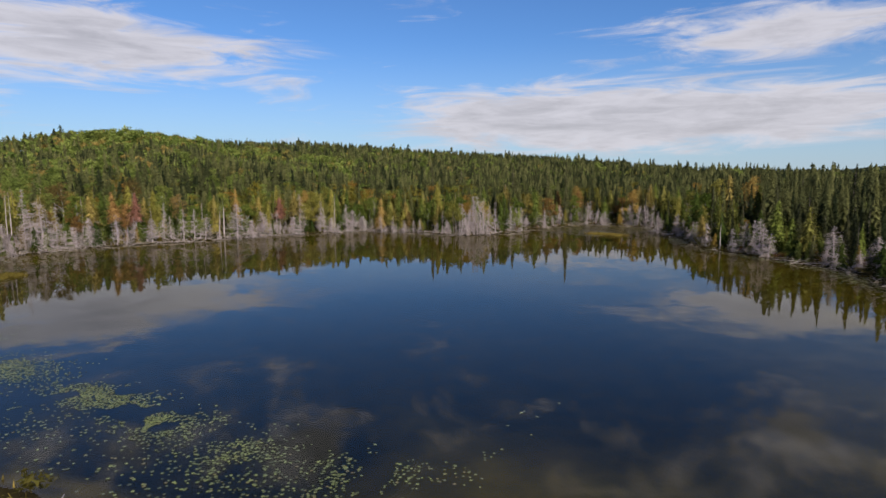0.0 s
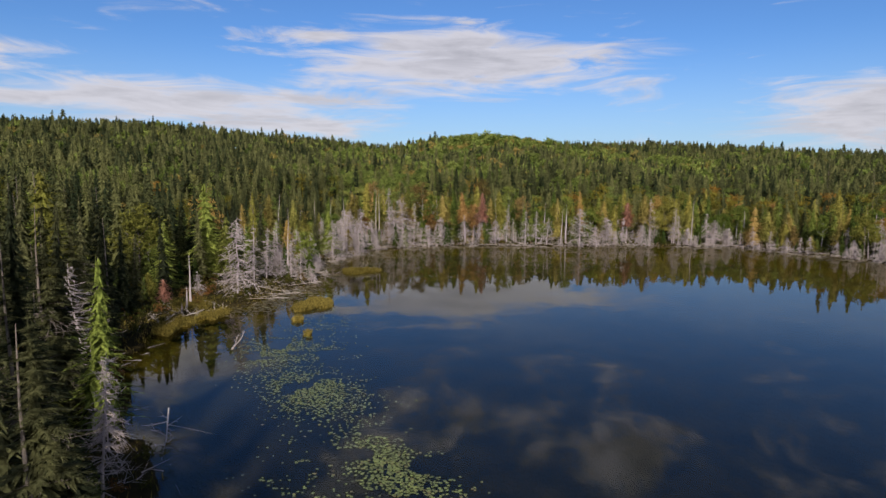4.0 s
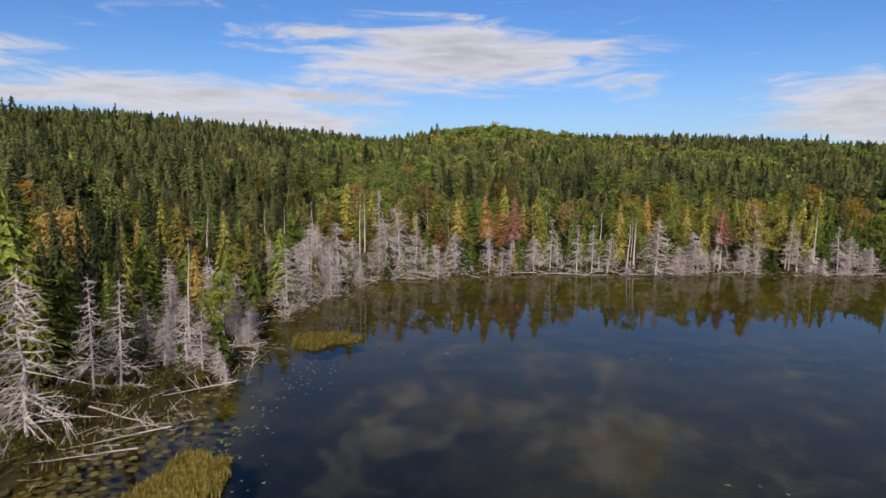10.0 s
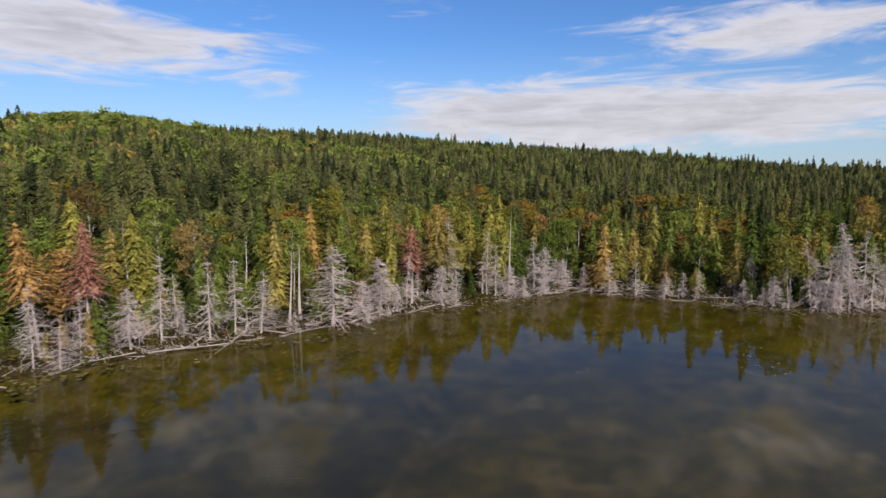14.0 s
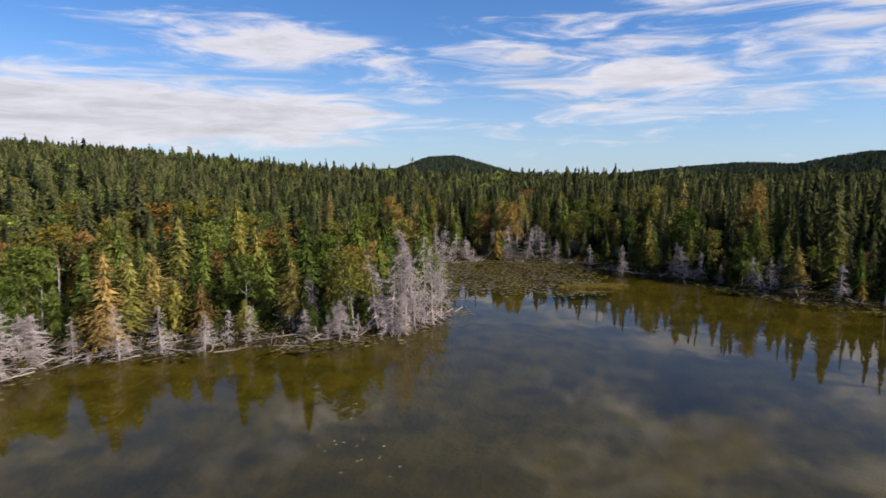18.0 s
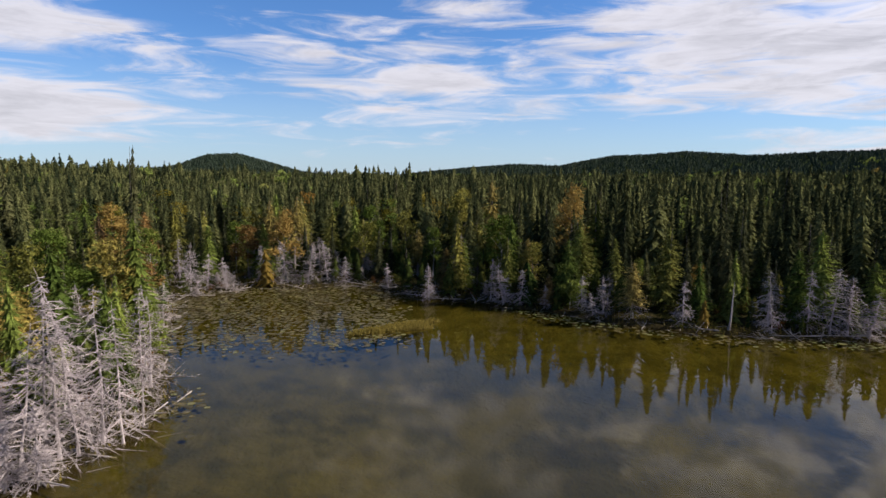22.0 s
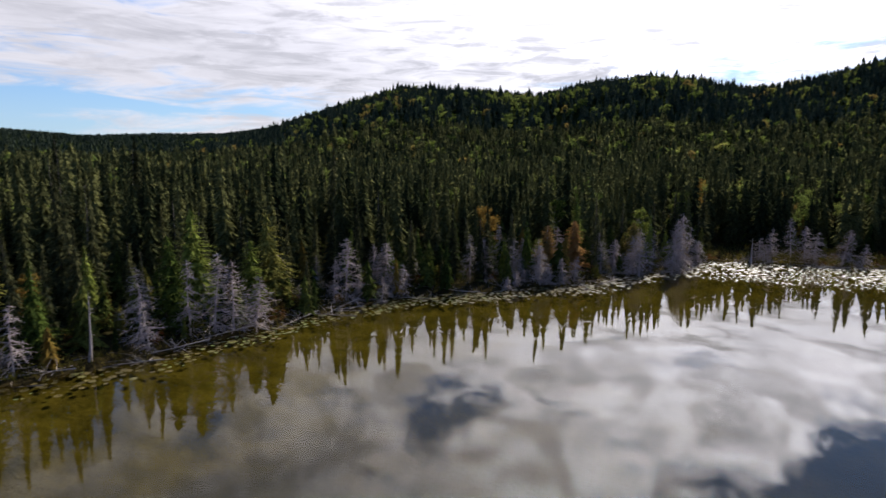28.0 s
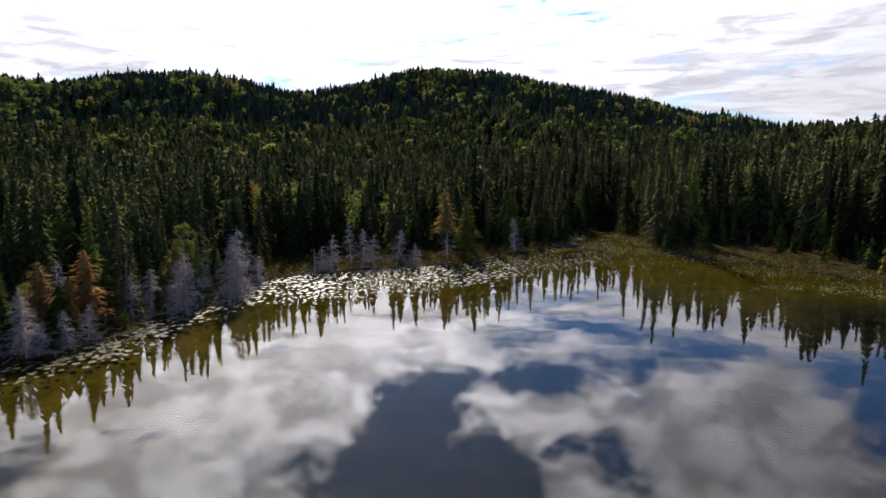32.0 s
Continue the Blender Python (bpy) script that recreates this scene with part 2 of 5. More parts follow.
M_DEAD = plain("weathered_wood", (0.158, 0.130, 0.126), (0.44, 0.372, 0.355), 2.5, 0.85, 0.02, (1, 1, 0.3))
M_TWIG = plain("dead_twigs", (0.14, 0.114, 0.111), (0.40, 0.338, 0.325), 2.5, 0.9, 0.02)
M_LOG = plain("bleached_log", (0.12, 0.10, 0.09), (0.38, 0.325, 0.29), 3.0, 0.85, 0.02)
M_SEDGE = foliage("sedge_blades", (0.090, 0.072, 0.017), (0.228, 0.174, 0.043), through_light=0.3)
M_PAD = foliage("lily_leaves", (0.075, 0.092, 0.024), (0.195, 0.225, 0.066), (0.168, 0.132, 0.036), through_light=0.05, shine=True)
M_PAD_FAR = foliage("lily_leaves_mat", (0.065, 0.078, 0.022), (0.180, 0.205, 0.062), (0.102, 0.066, 0.026), each=True, through_light=0.05, shine=True)
M_MOSS = foliage("drowned_moss", (0.045, 0.036, 0.012), (0.125, 0.095, 0.032), (0.13, 0.13, 0.04), each=True, through_light=0.05, shine=True)


def ground_material():
    """Moss and needles on land, peat, silt and weed on the lake's bed, darker with depth."""
    m, n, out_socket = material("forest_floor_and_lake_bed")
    pos = n.node("ShaderNodeNewGeometry").outputs["Position"]
    s = n.node("ShaderNodeSeparateXYZ")
    n.link(pos, s.inputs[0])
    big, fine, mid = n.noise(pos, 0.09, 4.0, 0.6), n.noise(pos, 2.4, 6.0, 0.65), n.noise(pos, 0.5, 5.0, 0.65)
    land = n.mix(big, (0.014, 0.016, 0.006), (0.036, 0.032, 0.012))
    land = n.mix(n.ramp(fine, 0.45, 0.75), land, (0.055, 0.036, 0.02))
    weed = n.mix(n.ramp(mid, 0.32, 0.66), (0.035, 0.031, 0.007), (0.070, 0.060, 0.013))
    silt = n.mix(n.ramp(mid, 0.30, 0.70), (0.040, 0.038, 0.023), (0.056, 0.052, 0.030))
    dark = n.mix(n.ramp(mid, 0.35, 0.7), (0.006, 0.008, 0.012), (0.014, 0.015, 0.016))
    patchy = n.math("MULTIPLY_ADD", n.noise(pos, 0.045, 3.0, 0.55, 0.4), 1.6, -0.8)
    # blends from silt to near black as the bed gets deeper
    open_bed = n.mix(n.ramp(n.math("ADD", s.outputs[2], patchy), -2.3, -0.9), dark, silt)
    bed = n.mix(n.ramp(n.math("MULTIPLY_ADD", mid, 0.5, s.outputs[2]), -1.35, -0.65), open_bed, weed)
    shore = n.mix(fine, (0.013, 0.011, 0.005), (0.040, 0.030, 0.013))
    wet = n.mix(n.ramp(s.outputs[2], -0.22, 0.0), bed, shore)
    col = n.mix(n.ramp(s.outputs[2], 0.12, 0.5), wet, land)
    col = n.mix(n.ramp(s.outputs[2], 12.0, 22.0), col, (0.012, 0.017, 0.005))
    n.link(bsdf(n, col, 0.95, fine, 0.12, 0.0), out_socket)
    return m


RIPPLE = 0.010     # slope of the faint swell


def water_material():
    """Clear, tea-coloured water: gloss by Fresnel over a tinted view of the bed."""
    m, n, out_socket = material("lake_water")
    pos = n.node("ShaderNodeNewGeometry").outputs["Position"]
    wave = n.node("ShaderNodeTexNoise")
    n.link(pos, wave.inputs["Vector"])
    wave.inputs["Scale"].default_value, wave.inputs["Detail"].default_value = 0.55, 2.0
    tilt = n.node("ShaderNodeVectorMath", operation="MULTIPLY_ADD")
    n.link(wave.outputs["Color"], tilt.inputs[0])
    tilt.inputs[1].default_value, tilt.inputs[2].default_value = (RIPPLE, RIPPLE, 0.0), (-RIPPLE / 2, -RIPPLE / 2, 1.0)
    k = n.node("ShaderNodeVectorMath", operation="NORMALIZE")
    n.link(tilt.outputs[0], k.inputs[0])
    fr = n.node("ShaderNodeFresnel")
    fr.inputs["IOR"].default_value = 1.33
    n.link(k.outputs[0], fr.inputs["Normal"])
    gl = n.node("ShaderNodeBsdfGlossy")
    gl.inputs["Roughness"].default_value = 0.004
    n.link(k.outputs[0], gl.inputs["Normal"])
    tp = n.node("ShaderNodeBsdfTransparent")
    tp.inputs[0].default_value = (0.74, 0.67, 0.40, 1)
    mx = n.node("ShaderNodeMixShader")
    n.link(n.math("MULTIPLY", fr.outputs[0], 1.0), mx.inputs[0])
    n.link(tp.outputs[0], mx.inputs[1]), n.link(gl.outputs[0], mx.inputs[2])
    n.link(mx.outputs[0], out_socket)
    return m


# ---- shape of the land ----
rng = np.random.default_rng(7)
LATTICE = rng.random((256, 256))


def vnoise(x, y, size):
    """Smooth value noise, 0 to 1."""
    u, v = np.asarray(x) / size + 1000.0, np.asarray(y) / size + 1000.0
    i, j = np.floor(u).astype(int), np.floor(v).astype(int)
    a, b = u - i, v - j
    a, b = a * a * (3 - 2 * a), b * b * (3 - 2 * b)
    g = lambda p, q: LATTICE[p % 256, q % 256]
    return (g(i, j) * (1 - a) + g(i + 1, j) * a) * (1 - b) + (g(i, j + 1) * (1 - a) + g(i + 1, j + 1) * a) * b


def rise(x, a, b):
    t = np.clip((x - a) / (b - a), 0, 1)
    return t * t * (3 - 2 * t)


# the lake's outline, clockwise from the outlet
SHORE = [(-5, -36), (-3, -28), (-5, -18), (-9, -8), (-14, 4), (-20, 13), (-25, 23), (-30, 34), (-31, 42), (-25, 48), (-22, 58),
         (-23, 70), (-22, 80), (-17, 90), (-8, 96), (5, 98), (20, 97.5), (36, 97), (47, 96), (51.5, 91), (54, 85), (56.5, 79.5), (60, 75),
         (64, 72.2), (70, 73.5), (77, 76), (86, 79), (97, 80), (103, 74), (103, 62), (96, 55), (90, 47), (83, 39.5), (78.5, 33), (76.5, 26),
         (75, 19), (72, 11), (65, 4.5), (59.5, -1), (55.5, -7), (51, -12.5), (47, -21), (42, -24), (35, -23), (24, -26.5), (13, -31), (5, -36), (0, -44), (-10, -58), (-16, -57), (-9, -45)]
SHORE = np.array(SHORE, float)


def shore_distance(x, y):
    """Metres from the waterline: positive on land, negative on the lake."""
    x, y = np.asarray(x, float), np.asarray(y, float)
    best, inside = np.full(x.shape, 1e9), np.zeros(x.shape, bool)
    for (ax, ay), (bx, by) in zip(SHORE, np.roll(SHORE, -1, axis=0)):
        dx, dy = bx - ax, by - ay
        t = np.clip(((x - ax) * dx + (y - ay) * dy) / (dx * dx + dy * dy), 0, 1)
        best = np.minimum(best, np.hypot(x - ax - t * dx, y - ay - t * dy))
        if dy != 0:
            inside ^= ((ay > y) != (by > y)) & (x < ax + (y - ay) / dy * dx)
    d = np.where(inside, -best, best)
    return d + (vnoise(x, y, 7.0) - 0.5) * 2.2 * np.exp(-np.abs(best) / 12) + (vnoise(x, y, 2.2) - 0.5) * 0.9 * np.exp(-np.abs(best) / 5)


CENTRE = (25.0, 42.0)
# azimuth, distance and ground height of the near ridge all round
RIDGE = [(-180, 540, 62), (-171, 540, 71), (-167, 540, 70), (-162, 540, 60), (-149, 540, 61), (-145, 540, 54), (-141, 540, 43), (-136, 525, 25), (-128, 460, 9),
         (-115, 400, 4), (-90, 400, 3), (-75, 380, 4), (-62, 340, 6), (-50, 320, 12), (-38, 310, 17), (-22, 300, 21), (-10, 300, 24), (-2, 305, 29),
         (4, 300, 25), (10, 300, 20), (18, 310, 26), (28, 320, 28), (40, 320, 28), (70, 300, 22), (110, 260, 13), (130, 260, 15), (137, 420, 24),
         (143, 540, 40), (147, 540, 53), (154, 540, 70), (161, 540, 81), (168, 540, 78), (174, 540, 69)]
# azimuth and height of the hills on the horizon
FAR = [(-180, 20), (-140, 82), (-135, 62), (-130, 58), (-124, 50), (-119, 62), (-113, 56), (-108, 30), (-104, 35), (-99, 24), (-92, 5), (-88, 2), (-84, 14), (-81, 36), (-78.5, 53), (-76, 50),
       (-73, 22), (-66, 4), (0, 4), (180, 20)]


def round_table(rows, az, col):
    a = [r[0] for r in rows]
    return np.interp(az, [a[-1] - 360] + a + [a[0] + 360], [rows[-1][col]] + [r[col] for r in rows] + [rows[0][col]])


def terrain(x, y, d=None):
    x, y = np.asarray(x, float), np.asarray(y, float)
    d = shore_distance(x, y) if d is None else d
    rx, ry = x - CENTRE[0], y - CENTRE[1]
    r, a = np.hypot(rx, ry), np.degrees(np.arctan2(-rx, ry))
    ridge_r, ridge_h = round_table(RIDGE, a, 1), round_table(RIDGE, a, 2)
    south = rise(ridge_r, 330, 480)
    start = 60 + 130 * south
    u = np.clip((r - start) / np.maximum(ridge_r - start, 1), 0, 1)
    hill = ridge_h * (south * u * u * (3 - 2 * u) + (1 - south) * (1.25 * u - 0.25 * u * u) * rise(d, 2, 40)) * (0.88 + 0.24 * vnoise(x, y, 70)) * (1 - 0.55 * rise(r, ridge_r, ridge_r + 400))
    far = round_table(FAR, a, 1) * rise(r, 900, 1400) * (0.93 + 0.14 * vnoise(x, y, 180))
    land = 0.10 + 0.045 * np.minimum(d, 25) + 0.9 * (vnoise(x, y, 11) - 0.35) * rise(d, 1, 12) + 0.10 * vnoise(x, y, 1.6) * rise(d, 0, 2)
    hollow = 1.9 * np.exp(-((x - 10) / 22) ** 2 - ((y - 12) / 26) ** 2)
    wet = rise(-y, 12, 18) * rise(y, -44, -36) * rise(x, 0, 6) * rise(-x, -50, -43)
    land = land * (1 - wet) + wet * (0.16 * vnoise(x, y, 3.1) + 0.10 * vnoise(x, y, 1.2) - 0.09)
    steep = 0.09 + 0.38 * rise(-x, -6, 10) * rise(y, -18, 20)
    hollow = hollow + 0.9 * np.exp(-((x + 13) / 8) ** 2 - ((y - 40) / 22) ** 2)
    bed = -0.06 + np.maximum(steep * d, -1.4 + 0.3 * vnoise(x, y, 9) - hollow + 0 * d) - 0.10 * vnoise(x, y, 2.5)
    return np.where(d > 0, land + np.maximum(hill, far), np.minimum(bed, -0.02))


def mesh_from(name, verts, faces, mat, tint=None, smooth=False):
    """verts: n x 3; faces: m x 3 or m x 4."""
    me = bpy.data.meshes.new(name)
    verts, faces = np.asarray(verts, np.float32), np.asarray(faces, np.int32)
    k = faces.shape[1]
    me.vertices.add(len(verts))
    me.vertices.foreach_set("co", verts.ravel())
    me.loops.add(faces.size)
    me.loops.foreach_set("vertex_index", faces.ravel())
    me.polygons.add(len(faces))
    me.polygons.foreach_set("loop_start", np.arange(0, faces.size, k, dtype=np.int32))
    me.polygons.foreach_set("loop_total", np.full(len(faces), k, np.int32))
    me.polygons.foreach_set("use_smooth", np.full(len(faces), smooth))
    me.materials.append(mat)
    if tint is not None:
        me.attributes.new("tint", "FLOAT", "POINT").data.foreach_set("value", np.asarray(tint, np.float32))
    me.update(calc_edges=True)
    return me


def build_ground():
    steps = np.concatenate([np.arange(0.02, 112, 0.95), 112 * 1.055 ** np.arange(0, 69)])
    n_az = 400
    th = np.linspace(0, 2 * math.pi, n_az, endpoint=False)
    R, T = np.meshgrid(steps, th, indexing="ij")
    x, y = CENTRE[0] - R * np.sin(T), CENTRE[1] + R * np.cos(T)
    z = terrain(x, y)
    v = np.stack([x, y, z], -1).reshape(-1, 3)
    i, j = np.meshgrid(np.arange(len(steps) - 1), np.arange(n_az), indexing="ij")
    a, b = i * n_az + j, i * n_az + (j + 1) % n_az
    f = np.stack([a, b, b + n_az, a + n_az], -1).reshape(-1, 4)
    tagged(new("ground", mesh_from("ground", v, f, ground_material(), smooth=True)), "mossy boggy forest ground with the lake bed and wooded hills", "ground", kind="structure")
    q = [(-75, -75, 0), (125, -75, 0), (125, 115, 0), (-75, 115, 0)]
    tagged(new("water", mesh_from("water", q, [(0, 1, 2, 3)], water_material())), "still tea-brown lake water mirroring forest and clouds", "water", kind="structure").visible_shadow = False


build_ground()


# ---- plants: shapes ----
def part(name, me, parent, label=""):
    ob = new(name, me)
    ob.parent = parent
    return tagged(ob, label)


def rot_z(p, a):
    c, s = math.cos(a), math.sin(a)
    return np.stack([p[:, 0] * c - p[:, 1] * s, p[:, 0] * s + p[:, 1] * c, p[:, 2]], 1)


class Soup:
    """Gathers triangles."""

    def __init__(self):
        self.v, self.f, self.n = [], [], 0

    def add(self, verts, faces):
        self.v.append(np.asarray(verts, float))
        self.f.append(np.asarray(faces, int) + self.n)
        self.n += len(verts)

    def tube(self, pts, radii, sides=5):
        """A tapered limb along pts."""
        pts = np.asarray(pts, float)
        rings = []
        for k, p in enumerate(pts):
            d = pts[min(k + 1, len(pts) - 1)] - pts[max(k - 1, 0)]
            d = d / (np.linalg.norm(d) + 1e-9)
            side = np.cross(d, (0.31, 0.95, 0.05) if abs(d[1]) < 0.9 else (1, 0, 0))
            side /= np.linalg.norm(side)
            up = np.cross(d, side)
            a = np.arange(sides) * 2 * math.pi / sides
            rings.append(p + radii[k] * (np.cos(a)[:, None] * side + np.sin(a)[:, None] * up))
        f = []
        for k in range(len(pts) - 1):
            for i in range(sides):
                a, b = k * sides + i, k * sides + (i + 1) % sides
                f += [(a, b, b + sides), (a, b + sides, a + sides)]
        cap = (len(pts) - 1) * sides
        f += [(cap, cap + i, cap + i + 1) for i in range(1, sides - 1)]
        self.add(np.concatenate(rings), f)

    def spike(self, a, b, r):
        """A twig: a thin three-sided pyramid."""
        a, b = np.asarray(a, float), np.asarray(b, float)
        d = b - a
        s = np.cross(d, (0.2, 0.3, 0.93))
        s = s / (np.linalg.norm(s) + 1e-9) * r
        u = np.cross(s, d)
        u = u / (np.linalg.norm(u) + 1e-9) * r
        self.add([a + s, a - 0.5 * s + 0.87 * u, a - 0.5 * s - 0.87 * u, b], [(0, 1, 3), (1, 2, 3), (2, 0, 3)])

    def arrays(self):
        return np.concatenate(self.v), np.concatenate(self.f)


def trunk_shape(rnd, h, r, sides=6, lean=0.02):
    s = Soup()
    ks = np.linspace(0, 1, 6)
    bx, by = np.cumsum(rnd.normal(0, lean, 6)), np.cumsum(rnd.normal(0, lean, 6))
    pts = np.stack([bx * h * 0.25, by * h * 0.25, ks * h - 0.25 * (ks == 0)], 1)
    s.tube(pts, r * (1 - 0.93 * ks) * np.where(ks == 0, 1.35, 1), sides)
    return s, pts


def spray(s, rnd, root, tip, width, twigs):
    """A drooping bough: a bent spine with flat side twigs that hang a little."""
    root, tip = np.asarray(root, float), np.asarray(tip, float)
    d = tip - root
    L = np.linalg.norm(d)
    side = np.cross(d, (0, 0, 1))
    side /= np.linalg.norm(side) + 1e-9
    k = np.linspace(0.10, 0.97, twigs)
    sag = np.array([0, 0, 1.0])
    V, F = [], []
    for t in k:
        p = root + d * t + sag * (0.10 * L * math.sin(math.pi * t))
        for sg in (-1, 1):
            w = width * (math.sin(math.pi * min(0.25 + 0.72 * t, 1)) * 0.8 + 0.25) * rnd.uniform(0.65, 1.25)
            e = p + side * sg * w + d * rnd.uniform(0.12, 0.34) - sag * w * rnd.uniform(0.05, 0.32)
            n = len(V)
            V += [p - d * 0.05, p + d * 0.06, e]
            F.append((n, n + 1, n + 2))
    n = len(V)
    V += [root + sag * 0.03 * L, root + d * 0.55 + side * width * 0.16 + sag * 0.06 * L, tip, root + d * 0.55 - side * width * 0.16 + sag * 0.06 * L]
    F += [(n, n + 1, n + 2), (n, n + 2, n + 3)]
    s.add(V, F)


def conifer_crown(rnd, h, rad, boughs, twigs, base=0.06, power=0.85, droop=0.45, gap=0.0, lean=0.35, wide=0.30, tip_r=0.12):
    """A cone of boughs set round the stem in a spiral, thick below and fine at the spire."""
    s = Soup()
    holes = rnd.uniform(0, 6.28, 3), rnd.uniform(0.1, 0.7, 3)
    for i in range(boughs):
        u = 1 - (1 - (i + rnd.random()) / boughs) ** 0.86
        u = min(u + rnd.normal(0, 0.012), 0.985)
        z = h * (base + (1 - base) * max(u, 0))
        a = i * 2.39996 + rnd.normal(0, 0.3)
        if gap and any(abs((a - p + 3.14) % 6.283 - 3.14) < 0.9 and abs(u - q) < 0.09 for p, q in zip(*holes)) and rnd.random() < 0.8:
            continue
        if rnd.random() < gap:
            continue
        r = rad * (1 - max(u, 0)) ** power * (0.74 + 0.26 * min(1, max(u, 0) * 5)) + 0.20
        rr = r * rnd.uniform(0.70, 1.14) * (1 + 0.10 * math.sin(u * h * 3.6))
        dr = droop * (1.0 if u < 0.75 else lean)
        root = np.array((0, 0, z))
        tip = np.array((rr * math.cos(a), rr * math.sin(a), z - rr * dr * rnd.uniform(0.5, 1.4)))
        if twigs:
            spray(s, rnd, root, tip, rr * 0.26 + 0.07, twigs)
        else:
            q = np.array((-math.sin(a), math.cos(a), 0)) * (rr * wide + 0.05)
            mid = root + (tip - root) * 0.28 - (0, 0, 0.05 * rr)
            s.add([mid + q, tip, mid - q], [(0, 1, 2)])
    s.spike((0, 0, h * 0.88), (0, 0, h * 1.0), tip_r)
    return s


def spire(rnd, h, rad, tiers, points, base=0.05, power=0.95, droop=0.22, into=None, gap=0.06):
    """A dense conifer: many short skirts of bough ends, one over the other, up to a fine tip."""
    s = into or Soup()
    n = 2 * points
    even = np.arange(n) % 2 == 0
    step = h * (1 - base) / tiers
    sway = rnd.normal(0, 0.05, (2, 4))
    for k in range(tiers):
        u = min(max((k + rnd.uniform(-0.3, 0.3)) / tiers, 0.0), 0.975)
        r = rad * ((1 - u) ** power * rnd.uniform(0.80, 1.14) * (0.80 + 0.20 * min(1, u * 6)) + 0.05)
        z = h * (base + (1 - base) * u)
        cx, cy = np.interp(u, (0, 0.35, 0.7, 1), sway[0] * rad), np.interp(u, (0, 0.35, 0.7, 1), sway[1] * rad)
        a = rnd.uniform(0, 6.28) + np.arange(n) * math.pi / points + rnd.normal(0, 0.13, n)
        out = np.where(even, rnd.uniform(0.78, 1.18, n), rnd.uniform(0.42, 0.66, n)) * r
        zz = z - np.where(even, out * droop * rnd.uniform(0.4, 1.5, n), -0.16 * r) + rnd.normal(0, 0.12, n) * step
        ring = np.stack([cx + out * np.cos(a), cy + out * np.sin(a), zz], 1)
        v = np.concatenate([[(cx, cy, min(z + step * 1.15 + 0.22 * r, h))], ring])
        s.add(v, [(0, 1 + i, 1 + (i + 1) % n) for i in range(n) if rnd.random() > gap])
    s.spike((0, 0, h * 0.88), (0, 0, h * 1.03), 0.05)
    return s


def leafy_crown(rnd, h, rad, lobes, leaves, size):
    """A broad crown: clumps of many small leaves about several limbs' ends."""
    s = Soup()
    for _ in range(lobes):
        u = rnd.random()
        a, q = rnd.uniform(0, 6.28), rad * math.sqrt(rnd.random()) * (1.0 - 0.55 * u)
        c = np.array((q * math.cos(a), q * math.sin(a), h * (0.40 + 0.52 * u)))
        lr = rad * rnd.uniform(0.30, 0.52)
        p = rnd.normal(0, 1, (leaves, 3))
        p = c + p / np.linalg.norm(p, axis=1, keepdims=True) * lr * rnd.uniform(0.35, 1.05, (leaves, 1)) * (1, 1, 0.8)
        t1 = rnd.normal(0, 1, (leaves, 3))
        t1 /= np.linalg.norm(t1, axis=1, keepdims=True)
        t2 = np.cross(t1, rnd.normal(0, 1, (leaves, 3)))
        t2 /= np.linalg.norm(t2, axis=1, keepdims=True)
        z = size * rnd.uniform(0.6, 1.3, (leaves, 1))
        v = np.stack([p - t1 * z, p + t2 * z * 0.55, p + t1 * z], 1).reshape(-1, 3)
        s.add(v, np.arange(leaves * 3).reshape(-1, 3))
    return s


def dead_shape(rnd, h, bushy=1.0, lean=0.03):
    """A bare trunk, and its dead boughs with fine twigs."""
    t, pts = trunk_shape(rnd, h, 0.03 + 0.0068 * h, 6, lean)
    s = Soup()
    for _ in range(int(125 * bushy)):
        u = rnd.uniform(0.08, 0.97)
        z = u * h
        k = u * 5
        i = min(int(k), 4)
        o = pts[i] + (pts[i + 1] - pts[i]) * (k - i)
        a = rnd.uniform(0, 6.28)
        L = (0.22 + 0.29 * h * (1 - u) ** 0.9) * rnd.uniform(0.45, 1.15)
        e = o + np.array((math.cos(a) * L, math.sin(a) * L, L * rnd.uniform(-0.75, 0.25)))
        m = o + (e - o) * 0.5 + (0, 0, 0.10 * L)
        s.spike(o, e, 0.026)
        for _ in range(5):
            b = o + (e - o) * rnd.uniform(0.3, 0.95)
            d = (e - o) * rnd.uniform(0.15, 0.4) + rnd.normal(0, 0.20 * L, 3)
            s.spike(b, b + d, 0.017)
    return t, s


def tree(name, label, category, group, trunk_me, crown_me, crown_name="crown", crown_label=""):
    """A tree of its own at the origin, with trunk and crown as parts."""
    ob = new(name)
    ob.empty_display_size = 0.3
    part("trunk", trunk_me, ob)
    part(crown_name, crown_me, ob, crown_label)
    return tagged(ob, label, category, group)


# ---- where the plants stand ----
def scatter(x0, x1, y0, y1, gap, seed):
    r = np.random.default_rng(seed)
    gx, gy = np.meshgrid(np.arange(x0, x1, gap), np.arange(y0, y1, gap), indexing="ij")
    x = gx.ravel() + r.uniform(-0.48, 0.48, gx.size) * gap
    y = gy.ravel() + r.uniform(-0.48, 0.48, gx.size) * gap
    return x, y, r


PX, PY = np.array([p[1] for p in PATH]), np.array([p[2] for p in PATH])


